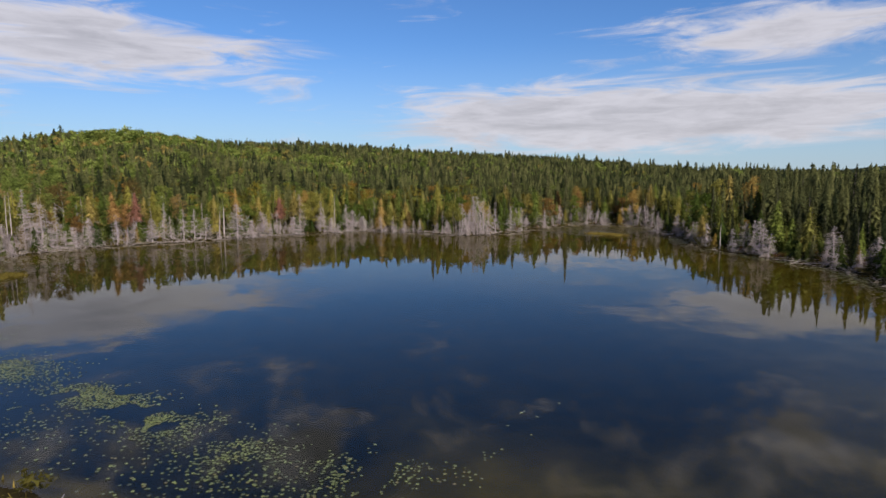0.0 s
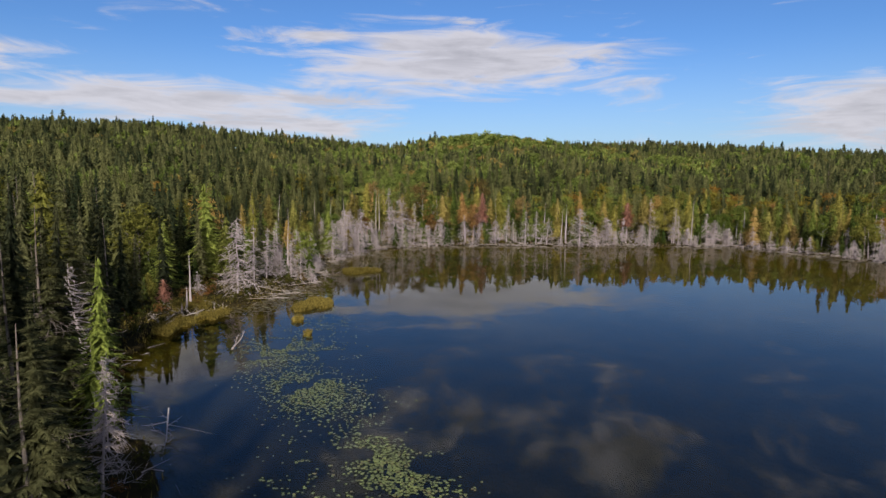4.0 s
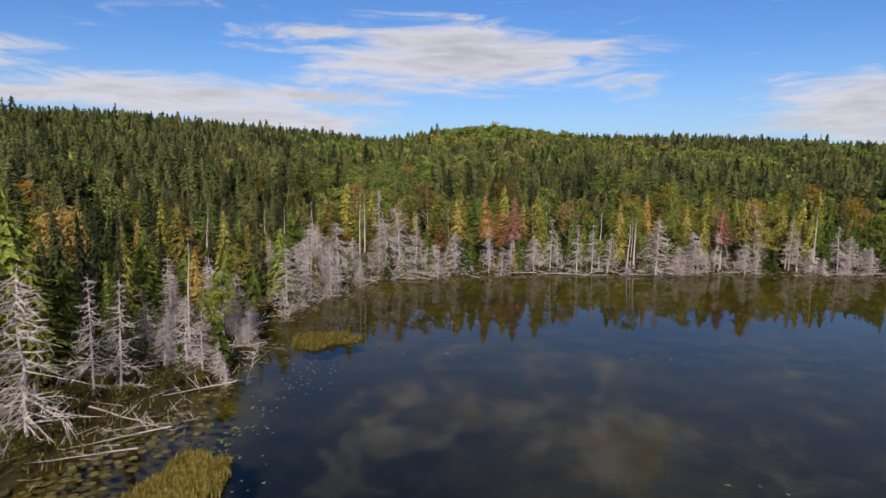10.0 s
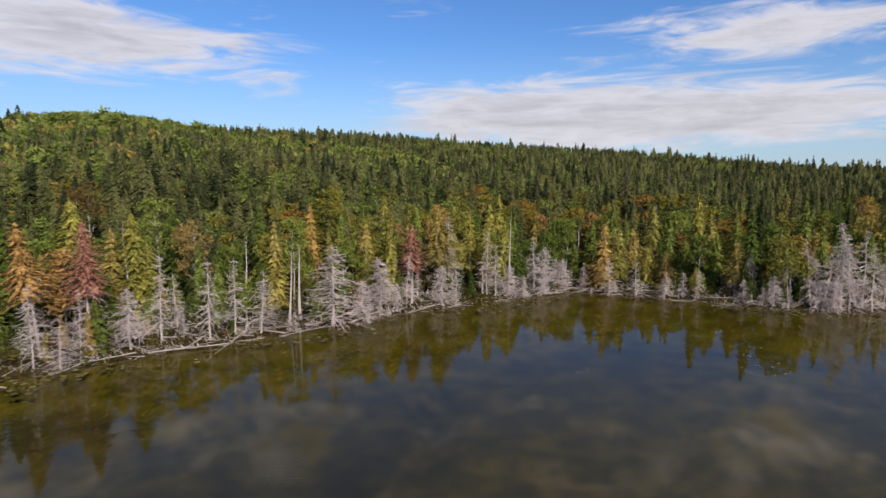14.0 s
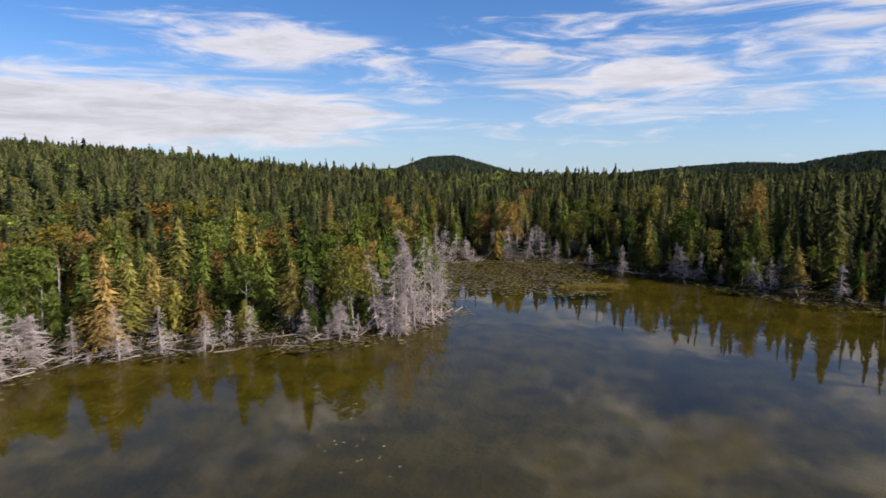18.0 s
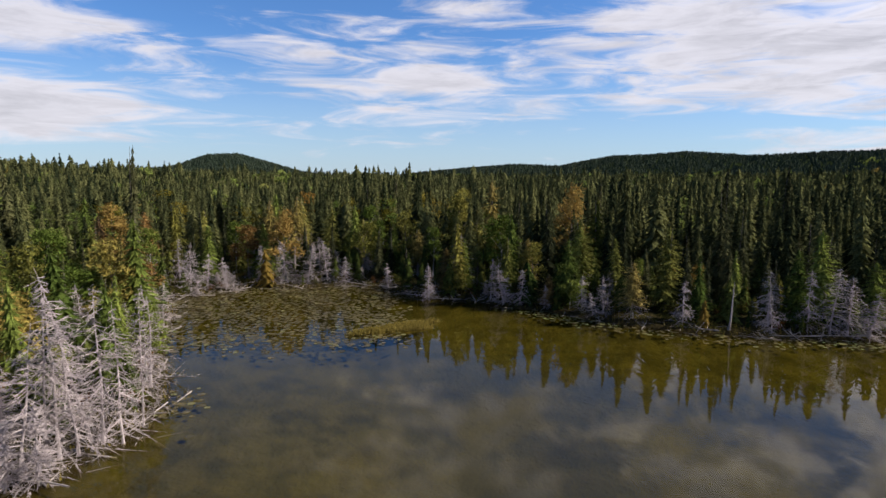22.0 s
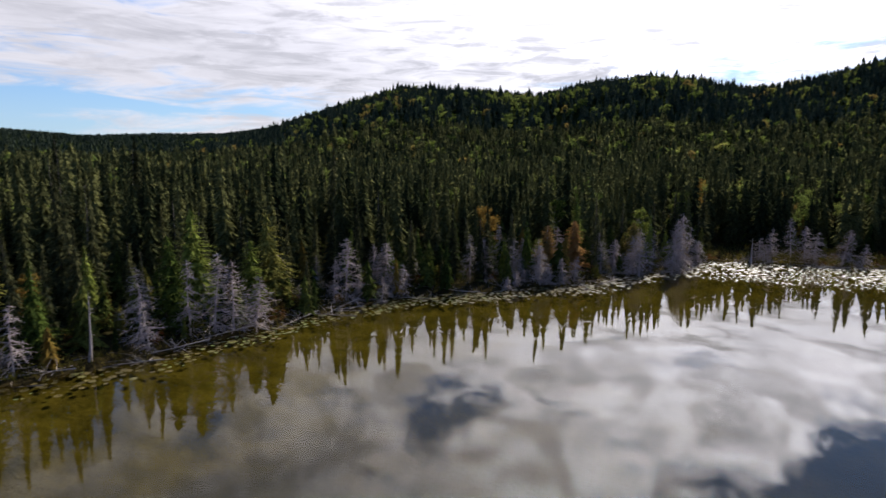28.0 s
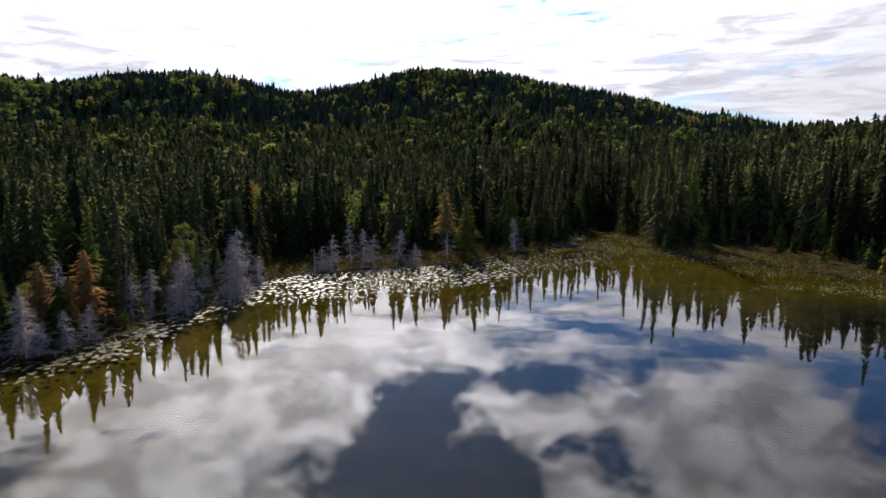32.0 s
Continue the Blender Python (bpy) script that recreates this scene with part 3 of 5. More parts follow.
def clear_of_path(x, y, gap=4.5):
    """Keeps the drone's line free of trees, and the open view over the south-west bank."""
    t = np.linspace(0, len(PX) - 1, 400)
    qx, qy = np.interp(t, np.arange(len(PX)), PX), np.interp(t, np.arange(len(PY)), PY)
    keep = np.array([np.min(np.hypot(qx - a, qy - b)) > gap for a, b in zip(x, y)])
    for p, half in zip(PATH[:8], (38, 38, 37, 35, 31, 29, 28, 28)):
        dx, dy = x - p[1], y - p[2]
        off = np.degrees(np.arctan2(-dx, dy)) - p[6]
        keep &= ~((off < half) & (off > -41) & (np.hypot(dx, dy) < 38) & (y < 13) & (x < 5))
    return keep


def decay(x, y):
    """How much of the fringe has died: the flooded north, west and the spit most."""
    north = rise(y, 38, 55) * rise(-x, -72, -60)
    bay = 0.75 * rise(x, 68, 80) * rise(y, 50, 58)
    marsh = 0.9 * rise(-y, -6, 2) * rise(x, 24, 34)
    east = 0.38 * rise(x, 60, 70)
    return np.maximum.reduce([north, bay, marsh, east])


def bog(x, y):
    """The open, treeless fens south and west of the lake."""
    south = rise(-y, 12, 18) * rise(y, -38, -33) * rise(x, 0, 6) * rise(-x, -50, -43)
    west = rise(x, -35, -32) * rise(-x, 18, 21) * rise(y, 33, 36) * rise(-y, -60, -56)
    return np.maximum(south, 0.95 * west)


def glow_zone(x, y):
    """Where larches and cedars turn yellow behind the dead fringe."""
    return np.maximum(rise(y, 44, 58) * rise(-x, -84, -66), 0.35 * rise(y, 30, 50)) * (0.3 + 0.7 * rise(x, -30, -14))


def pose_tree(x, y, z, s, wide, r, tilt=0.025):
    return Matrix.LocRotScale((x, y, z), Euler((r.normal(0, tilt), r.normal(0, tilt), r.uniform(0, 6.28))), (s * wide, s * wide, s))


def plant(kinds, x, y, s, wide, r):
    """Copies of the kinds in turn at the places; the masters take the first places."""
    z = terrain(x, y)
    masters = {}
    for i in range(len(x)):
        k = int(r.integers(len(kinds)))
        m = pose_tree(x[i], y[i], z[i] - 0.05, s[i], wide[i], r)
        if k in masters:
            copy_thing(masters[k], Matrix.Identity(4)).matrix_basis = m
        else:
            masters[k] = kinds[k]()
            masters[k].matrix_basis = m


def woods(name, label, templates, x, y, z, s, wide, mat, r, category="forest"):
    """Far or massed trees as one body of growth."""
    V, F, T, n = [], [], [], 0
    pick, turn, tint = r.integers(len(templates), size=len(x)), r.uniform(0, 6.28, len(x)), r.random(len(x))
    for k, (tv, tf) in enumerate(templates):
        idx = np.where(pick == k)[0]
        if not len(idx):
            continue
        c, sn = np.cos(turn[idx])[:, None], np.sin(turn[idx])[:, None]
        sw, sz = (s[idx] * wide[idx])[:, None], s[idx][:, None]
        vx = (tv[None, :, 0] * c - tv[None, :, 1] * sn) * sw + x[idx][:, None]
        vy = (tv[None, :, 0] * sn + tv[None, :, 1] * c) * sw + y[idx][:, None]
        vz = tv[None, :, 2] * sz + z[idx][:, None]
        V.append(np.stack([vx, vy, vz], -1).reshape(-1, 3))
        F.append((tf[None] + (n + np.arange(len(idx)) * len(tv))[:, None, None]).reshape(-1, 3))
        T.append(np.repeat(tint[idx], len(tv)))
        n += len(idx) * len(tv)
    return tagged(new(name, mesh_from(name, np.concatenate(V), np.concatenate(F), mat, np.concatenate(T))), label, category, kind="stuff")


def with_trunk(s, h, r):
    s.spike((0, 0, -0.3), (0, 0, h * 0.8), r)
    return s.arrays()


R = np.random.default_rng(21)
SPRUCE_MID = [with_trunk(spire(R, 11, q, 24, 8, 0.06, p), 8, 0.12) for q, p in ((1.5, 1.0), (1.7, 0.9), (1.9, 1.0), (2.05, 1.05), (2.2, 0.9), (1.6, 0.8), (1.8, 1.1))]
SPRUCE_IN = [spire(R, 11, q, 25, 7, 0.22, p, 0.16).arrays() for q, p in ((1.3, 1.0), (1.5, 1.1), (1.6, 0.9), (1.8, 1.15), (1.95, 1.0), (1.4, 0.85), (1.7, 1.2), (1.25, 0.9))]
SPRUCE_BACK = [spire(R, 11, q, 15, 5, 0.34, p, 0.18).arrays() for q, p in ((1.3, 0.95), (1.45, 1.0), (1.55, 0.85), (1.7, 1.05), (1.9, 0.9), (1.4, 0.8))]
YOUNG = [spire(R, 3.2, q, 9, 6, 0.04, 0.85).arrays() for q in (0.8, 0.95, 1.1, 1.25)]
SPRUCE_FAR = [spire(R, 10, q, 8, 4, 0.34, p).arrays() for q, p in ((1.45, 0.85), (1.6, 0.9), (1.75, 0.75), (1.95, 0.9), (1.55, 0.7), (1.7, 1.0))]
SPRUCE_HILL = [spire(R, 10, q, 5, 4, 0.2, p, 0.5).arrays() for q, p in ((1.7, 0.9), (1.9, 1.0), (2.1, 0.9), (2.4, 1.0))]
LEAF_MID = [with_trunk(leafy_crown(R, 8.5, 2.1, 11, 24, 0.30), 7, 0.10) for _ in range(5)]
LEAF_FAR = [leafy_crown(R, 8, 2.3, 8, 8, 0.9).arrays() for _ in range(5)]
CEDAR_MID = [with_trunk(leafy_crown(R, 8.5, 1.8, 16, 34, 0.19), 8, 0.11) for _ in range(5)]


def trunk_mesh(seed, h, r, mat, sides=6):
    return mesh_from("trunk", *trunk_shape(np.random.default_rng(seed), h, r, sides)[0].arrays(), mat)


def spruce(seed, label, mat=None, h=11.0, rad=1.7, boughs=170, base=0.05, power=1.0, droop=0.16, gap=0.03, bare=0, twigs=4, core=0.80):
    """A living spruce: dense needled boughs round a stem; bare: grey dead boughs low down."""
    def make():
        r = np.random.default_rng(seed)
        crown = mesh_from("crown", *spire(r, h, rad * core, 22, 7, base + 0.03, power, 0.3, conifer_crown(r, h, rad, boughs, twigs, base, power, droop, gap)).arrays(), mat or M_SPRUCE)
        ob = tree("spruce_tree", label, "tree", "spruces at the water's edge", trunk_mesh(seed, h, 0.13, M_BARK), crown)
        if bare:
            part("bare_skirt", mesh_from("bare_skirt", *bare_boughs(r, h, rad * 1.2, 0.03, 0.6, bare).arrays(), M_BARK), ob, "bare grey-brown boughs")
        return ob
    return make


def bare_boughs(r, h, rad, lo, hi, count):
    """Dead boughs with fine twigs, standing out from a stem."""
    s = Soup()
    for _ in range(count):
        u = r.uniform(lo, hi)
        a, L = r.uniform(0, 6.28), rad * (1 - 0.75 * u) * r.uniform(0.6, 1.15)
        o = np.array((0, 0, u * h))
        e = o + np.array((math.cos(a) * L, math.sin(a) * L, L * r.uniform(-0.5, 0.12)))
        s.spike(o, e, 0.021)
        for _ in range(5):
            b = o + (e - o) * r.uniform(0.35, 0.97)
            s.spike(b, b + (e - o) * r.uniform(0.12, 0.35) + r.normal(0, 0.17 * L, 3), 0.013)
    return s


def cedar(seed, label, mat, h=8.5, rad=1.8, name="larch_tree", boughs=170, base=0.06, bare=0):
    """A soft, dense, cone-shaped tree; bare: its lower boughs have died and stand grey."""
    def make():
        r = np.random.default_rng(seed)
        crown = mesh_from("crown", *spire(r, h, rad * 0.72, 15, 7, base + 0.03, 0.72, 0.15, conifer_crown(r, h, rad, boughs, 4, base, 0.68, 0.16, 0.05, 0.1)).arrays(), mat)
        ob = tree(name, label, "tree", "yellowing trees behind the dead fringe", trunk_mesh(seed, h, 0.11, M_DEAD if bare else M_BARK), crown)
        if bare:
            part("bare_skirt", mesh_from("bare_skirt", *bare_boughs(r, h, rad * 1.05, 0.05, base + 0.16, bare).arrays(), M_TWIG), ob, "bare grey lower boughs")
        return ob
    return make


def birch(seed, label, h=7.5, mat=None, rad=1.7, name="birch_tree"):
    def make():
        r = np.random.default_rng(seed)
        crown = mesh_from("crown", *leafy_crown(r, h, rad, 22, 56, 0.22).arrays(), mat or M_LEAF)
        s, pts = trunk_shape(r, h * 0.85, 0.09, 6, 0.03)
        for _ in range(9):
            u = r.uniform(0.35, 0.9)
            o = np.array((0, 0, h * 0.8 * u))
            a, L = r.uniform(0, 6.28), r.uniform(0.6, 1.3)
            s.tube([o, o + (L * .5 * math.cos(a), L * .5 * math.sin(a), L * .5), o + (L * math.cos(a), L * math.sin(a), L * 1.1)], [0.035, 0.022, 0.008], 4)
        larch = name == "larch_tree"
        return tree(name, label, "tree", "yellowing trees behind the dead fringe" if larch else "birches among the spruces", mesh_from("trunk", *s.arrays(), M_BARK if larch else M_BIRCH), crown)
    return make


def snag(seed, label, h, bushy, lean=0.03):
    def make():
        t, s = dead_shape(np.random.default_rng(seed), h, bushy, lean)
        return tree("dead_tree", label, "dead tree", "drowned trees along the shore", mesh_from("trunk", *t.arrays(), M_DEAD),
                    mesh_from("crown", *s.arrays(), M_TWIG), "crown", "bare twiggy crown")
    return make


def pole(seed, label, h):
    def make():
        r = np.random.default_rng(seed)
        t, pts = trunk_shape(r, h, 0.10, 7, 0.025)
        s = Soup()
        for _ in range(9):
            u = r.uniform(0.3, 0.95)
            a, L = r.uniform(0, 6.28), r.uniform(0.15, 0.5)
            o = np.array((*(pts[int(u * 5)][:2]), h * u))
            s.spike(o, o + (L * math.cos(a), L * math.sin(a), L * r.uniform(-.4, .3)), 0.016)
        return tree("standing_dead_tree", label, "dead tree", "bare trunks along the shore", mesh_from("trunk", *t.arrays(), M_DEAD), mesh_from("crown", *s.arrays(), M_DEAD), "crown", "a few broken bough stubs")
    return make


def log(seed, label, L, branchy):
    """A fallen trunk with broken boughs, lying along x."""
    def make():
        r = np.random.default_rng(seed)
        ks = np.linspace(0, 1, 6)
        pts = np.stack([ks * L - L / 2, np.cumsum(r.normal(0, 0.05, 6)), 0.05 + np.cumsum(r.normal(0, 0.04, 6))], 1)
        t, limbs = Soup(), []
        t.tube(pts, 0.042 * (1 - 0.75 * ks), 7)
        for _ in range(branchy):
            u = r.uniform(0.1, 0.98)
            o = np.array([np.interp(u, ks, pts[:, c]) for c in range(3)])
            d = np.array((r.uniform(-0.1, 0.7), r.normal(0, 0.7), abs(r.normal(0, 0.6)))) * r.uniform(0.4, 1.1) * (1.2 - 0.6 * u)
            s = Soup()
            s.tube([o, o + d * 0.5, o + d + (0, 0, -0.06)], [0.024, 0.015, 0.005], 3)
            for _ in range(3):
                b = o + d * r.uniform(0.3, 0.9)
                s.spike(b, b + d * 0.3 + r.normal(0, 0.16, 3), 0.011)
            limbs.append(s)
        ob = new("fallen_log")
        part("trunk", mesh_from("trunk", *t.arrays(), M_LOG), ob)
        for s in limbs:
            part("bough", mesh_from("bough", *s.arrays(), M_LOG), ob)
        return tagged(ob, label, "log", "driftwood along the shore")
    return make


M_YOUNG = foliage("sapling_needles", (0.024, 0.036, 0.009), (0.100, 0.110, 0.026), (0.16, 0.09, 0.02), each=True)


# x, y and the top's height above the lake, of the trees that stand out along the shore
BUSHY_NORTH = [(-20.7, 85.4, 7.3), (-21.7, 81.9, 5.8), (-19.4, 91.6, 7.3), (-17.7, 91.2, 5.3), (-12.2, 94.9, 9), (-13.7, 93.8, 7.6), (-8.4, 97, 4), (-5, 97.8, 5.4), (4.5, 98.4, 4.9),
    (19.6, 97, 7.2), (22.6, 97.5, 3.7), (25.2, 98.7, 5.4), (31.5, 98.1, 4), (44.8, 97.3, 5), (47.3, 97.2, 3.5), (39.9, 97.8, 3.4), (47, 97.5, 3.1), (-22, 92, 7.1), (-22.2, 85.7, 5.6)]
BUSHY_SPIT = [(60.2, 77.2, 7.1), (60.3, 76.1, 6.6), (61.8, 75.1, 7.4), (62.1, 74.5, 6.5), (63.5, 73.3, 6.8), (59.7, 75, 4), (59.4, 76.3, 3.1), (56.6, 81.8, 2.5), (63.2, 74.5, 8.8)]
BUSHY_BAY = [(99.4, 78.9, 1.9), (105.3, 72.6, 4.9), (104.6, 70.2, 5.3), (104.7, 68, 5.3), (105, 65.7, 5.3), (104.5, 63.8, 3.4), (100.8, 58.7, 3.1), (104.1, 76.9, 3.5), (102.3, 78.7, 4.1),
    (91.2, 47.8, 4.3)]
BUSHY_SOUTH = [(77.1, 24.2, 5.8), (75.7, 22, 3.9), (74.1, 12.6, 5.6), (71.6, 8.6, 3), (49.9, -14.2, 6.5), (49.2, -17.2, 4.9), (37.9, -25.7, 5.4), (36.7, -25.9, 4.6), (40.2, -25.2, 4.2),
    (59.1, -2, 2.8), (58.5, -3.3, 2.8), (54.2, -10.4, 4.5), (32.7, -26.3, 4.4), (15.6, -32, 4.9), (30.9, -25.6, 2.8), (41.1, -24.8, 3), (35.4, -25.8, 3.9)]
BUSHY_WEST = [(-27.8, 51.3, 8.4), (-26.3, 72.7, 4.5), (-24.7, 61.3, 4.8), (-31.6, 50.1, 2.9), (-29.4, 25.9, 7.2)]
SLIM = [(-1.4, 97.6, 5.8), (1.3, 97.4, 5.2), (6.5, 98.3, 7.2), (9.9, 98.3, 6.5), (11.8, 98.2, 6.5), (27.8, 98.7, 5.3), (37.8, 98.9, 7), (38.3, 98, 5.8), (54.2, 87.1, 2.8),
    (55.1, 85.7, 3.1), (92.5, 49, 4.7), (90.8, 46.2, 3.8), (88.9, 44.5, 2.5), (86.4, 41.6, 3.8), (80.5, 35, 4.3), (77.8, 28.7, 3.9), (74.6, 13.8, 4), (77.8, 25.6, 5.5), (-27.6, 56.1, 7.1),
    (-26.4, 56.6, 6.8), (-27.3, 65.8, 6.9), (-14.9, 95.4, 10.7), (-10.5, 96.7, 8), (33.5, 99.5, 8.8), (43.4, 97.7, 6.3), (61.9, 75.8, 8.3), (63.3, 74, 7.8), (65.5, 73, 7.1),
    (-20.9, 11.6, 6), (-22.8, 15.6, 4.6)]
POLES = [(-16.5, 95, 10.1), (-22.4, 94.6, 9), (17.7, 99.7, 6.8), (-21, 91.9, 4.9), (79.1, 31.7, 4.4), (42.1, -23.6, 2.9), (-17.1, 94.7, 10.3), (-26.8, 88.3, 8.6), (-25.7, 90.7, 6),
    (-32.1, 86.5, 9.6), (-31, 46.7, 5.2), (-30.4, 44.1, 2.4), (-30.5, 43.2, 1.2), (-27.5, 45.3, 0.7), (-28.1, 44.6, 0.9)]
YELLOW_NORTH = [(-19.4, 97.9, 11.4), (-20.6, 95.9, 9.5), (-12.6, 100, 9.3), (-4.5, 100.7, 9.1), (1.4, 107.6, 10.8), (5.8, 102.6, 9.9), (32.5, 100.1, 9.4), (49.9, 96, 3.5),
    (53.2, 94.8, 6.3), (54.7, 91.7, 4.9), (42.6, 105.6, 9.4), (50.1, 95.8, 4.1), (52, 94, 6.7), (54.2, 91.5, 4.8), (55.7, 86.5, 3.2), (58.4, 83.7, 6.2), (82.8, 90.7, 10.1),
    (63.9, 91.5, 10.9), (57.8, 95.8, 6.4), (-29.5, 91.8, 6.7), (-21.5, 97.8, 9.7)]
YELLOW_REST = [(110.9, 73.2, 9.6), (111, 70, 10.1), (105.3, 55, 6.4), (83.9, 37.9, 5.3), (77.5, 17.5, 7.8), (92.8, 47.4, 6.6), (54.3, -14.1, 5.2), (23.1, -29.5, 7.6), (25.6, -29.7, 8.7),
    (-31.3, 77.1, 9.8), (-30.9, 56.5, 7.9), (-35, 47, 3.2)]
ORANGE = [(59.4, -7.2, 5.8), (61.8, -5.4, 5.4), (97.8, 52.8, 5.0), (-0.9, 99.7, 9.7), (54.6, 89.3, 4.6), (98.1, 87.5, 8.4), (102.7, 84.9, 8.7), (89.5, 43.8, 3.4)]
RED = [(2, 99.9, 9.5), (29, 99.7, 8), (-33, 45.5, 2.8)]
LEAFY = [(-6.9, 105.4, 9.3), (18.6, 103.6, 9.1), (13.1, 99.6, 3.8), (9, 111.9, 10.9), (91.8, 85.8, 6.2), (88.3, 42.1, 3)]
BROWN = [(10.7, 105.8, 9.6), (26.2, 104.5, 8.8), (-8.9, 110.2, 12.3), (3.6, 118, 13), (-18.7, 110.8, 12.3), (59.4, 79.4, 7.1), (108.3, 61.4, 7.3),
    (-38.8, 73.3, 9.6), (-38.2, 52, 8.8)]
GREEN = [(50, 97.7, 4.9), (59.7, 86.7, 6.4), (57.6, 81.8, 2.8), (60.2, 90.6, 5.5), (79.5, 23.2, 8.5), (89.6, 42.1, 6.8), (79.3, 25.4, 6.9), (77.6, 19.9, 6), (-35.2, 51.1, 7.7)]
GREY_SKIRTED = [(-17.6, 3.4, 9.2), (-19.6, 6.4, 10.6), (-22, 9, 11.2), (-26.4, 18, 11), (-31.5, 29.5, 11.5)]
EMERGENT = [(74.5, 110.2, 17), (82.8, 108.8, 15.8), (99.1, 106, 15.7), (106, 100.2, 14.7), (97.8, 20.1, 14.9), (132.4, 55.8, 13.6), (99, 12.1, 15.2), (128.1, 60.7, 12.7), (84.9, -1.5, 14.7), (106.2, 32.2, 13.1), (97.5, 84.6, 16.4)]
STANDING = np.array(BUSHY_NORTH + BUSHY_SPIT + BUSHY_BAY + BUSHY_SOUTH + BUSHY_WEST + SLIM + POLES + YELLOW_NORTH + YELLOW_REST + ORANGE + RED + LEAFY + BROWN + GREEN + GREY_SKIRTED + EMERGENT)


def clear_of_standing(x, y, gap):
    return np.array([np.min(np.hypot(STANDING[:, 0] - a, STANDING[:, 1] - b)) > gap for a, b in zip(x, y)])


def grow(kinds, spots, r, wide=(0.9, 1.15), tilt=0.03):
    """One tree at each spot, brought to its height; kinds are pairs of maker and the maker's own height."""
    first = {}
    for x, y, top in spots:
        ground = max(float(terrain(np.array([x]), np.array([y]))[0]), -0.3)
        h = max(top - ground, 0.6)
        k = min(range(len(kinds)), key=lambda i: abs(kinds[i][1] - h) * r.uniform(0.5, 1.5) + 0.6 * r.random())
        s = h / kinds[k][1]
        m = pose_tree(x, y, ground - 0.05, s, r.uniform(*wide) / s ** 0.35, r, tilt)
        if k in first:
            copy_thing(first[k], Matrix.Identity(4)).matrix_basis = m
        else:
            first[k] = kinds[k][0]()
            first[k].matrix_basis = m


def plant_standing():
    r = np.random.default_rng(77)
    grow([(snag(131, "grey dead spruce with a dense skirt of bare twigs", 7.2, 1.5), 7.2), (snag(132, "tall grey dead spruce with drooping bare boughs", 9.0, 1.5), 9.0),
          (snag(133, "bushy dead spruce of fine pale twigs", 5.2, 1.6), 5.2), (snag(134, "low bushy dead conifer at the water", 3.6, 1.6), 3.6), (snag(135, "leaning bushy dead spruce, grey", 6.2, 1.4, 0.06), 6.2)],
         BUSHY_NORTH, r, (1.1, 1.5), 0.04)
    grow([(snag(147, "thin grey dead spruce with broken boughs", 5.6, 1.0, 0.03), 5.6), (snag(148, "low grey dead spruce among the shore spruces", 3.8, 1.0, 0.05), 3.8), (snag(149, "leaning dead tree with tangled bare boughs", 5.0, 1.2, 0.09), 5.0)],
         BUSHY_BAY + BUSHY_SOUTH + BUSHY_WEST, r, (0.85, 1.25), 0.07)
    grow([(snag(144, "grey dead spruce with forked bare trunks", 7.4, 1.0, 0.05), 7.4), (snag(145, "thin grey dead spruce on the spit", 6.6, 0.8, 0.04), 6.6), (snag(146, "low bleached dead tree leaning over the water", 3.6, 1.2, 0.10), 3.6)], BUSHY_SPIT, r, (0.8, 1.15), 0.13)
    grow([(snag(136, "slim grey dead spruce with short bare boughs", 6.2, 0.8, 0.02), 6.2), (snag(137, "slim dead spruce with a thin broken top", 8.6, 0.9, 0.02), 8.6), (snag(138, "short slim dead tree at the waterline", 4.0, 0.8, 0.05), 4.0)],
         SLIM, r, (0.65, 0.9))
    grow([(pole(141, "bare pale trunk stripped of its boughs", 5.2), 5.2), (pole(142, "broken-off grey trunk in the shallows", 2.0), 2.0), (pole(143, "tall thin bare trunk, silver grey", 9.6), 9.6)], POLES, r, (1.0, 1.2))
    grow([(cedar(161, "yellow cedar over grey dead lower boughs", M_CEDAR, 9.4, 2.0, base=0.38, bare=70), 9.4), (cedar(162, "olive-yellow cedar with a dense pointed crown", M_OLIVE, 9.8, 2.2), 9.8), (cedar(163, "low golden cedar on a leaning stem", M_CEDAR, 5.0, 1.5, base=0.25, bare=40), 5.0),
          (cedar(164, "small yellow-green cedar at the water", M_OLIVE, 4.0, 1.3, base=0.12), 4.0), (cedar(165, "yellow-green cedar turning golden at the top", M_YELLOW, 7.0, 1.9, base=0.15), 7.0)], YELLOW_NORTH + YELLOW_REST, r)
    grow([(cedar(166, "orange cedar over grey dead lower boughs", M_RUST, 9.5, 1.9, base=0.42, bare=80), 9.5), (cedar(169, "small orange-brown cedar at the shore", M_BROWN, 5.0, 1.5, base=0.1, bare=20), 5.0)], ORANGE, r)
    grow([(cedar(167, "rust-red dying fir over bare grey boughs", M_RED, 9.2, 1.7, base=0.42, bare=80), 9.2), (cedar(168, "small orange-red dying fir", M_RED, 4.0, 1.0, base=0.15, bare=20), 4.0)], RED, r)
    grow([(birch(171, "fresh green leafy tree behind the drowned trees", 9.4, M_LEAF, 2.2), 9.4), (birch(172, "low bright green alder at the shore", 3.6, M_LEAF, 1.5), 3.6)], LEAFY, r)
    grow([(birch(173, "brown-orange broad-leaved tree with a rounded crown", 10.5, M_BROWN, 2.3, "birch_tree"), 10.5), (birch(174, "golden-brown bushy larch at the shore", 6.4, M_OLIVE, 2.2, "larch_tree"), 6.4)], BROWN, r)
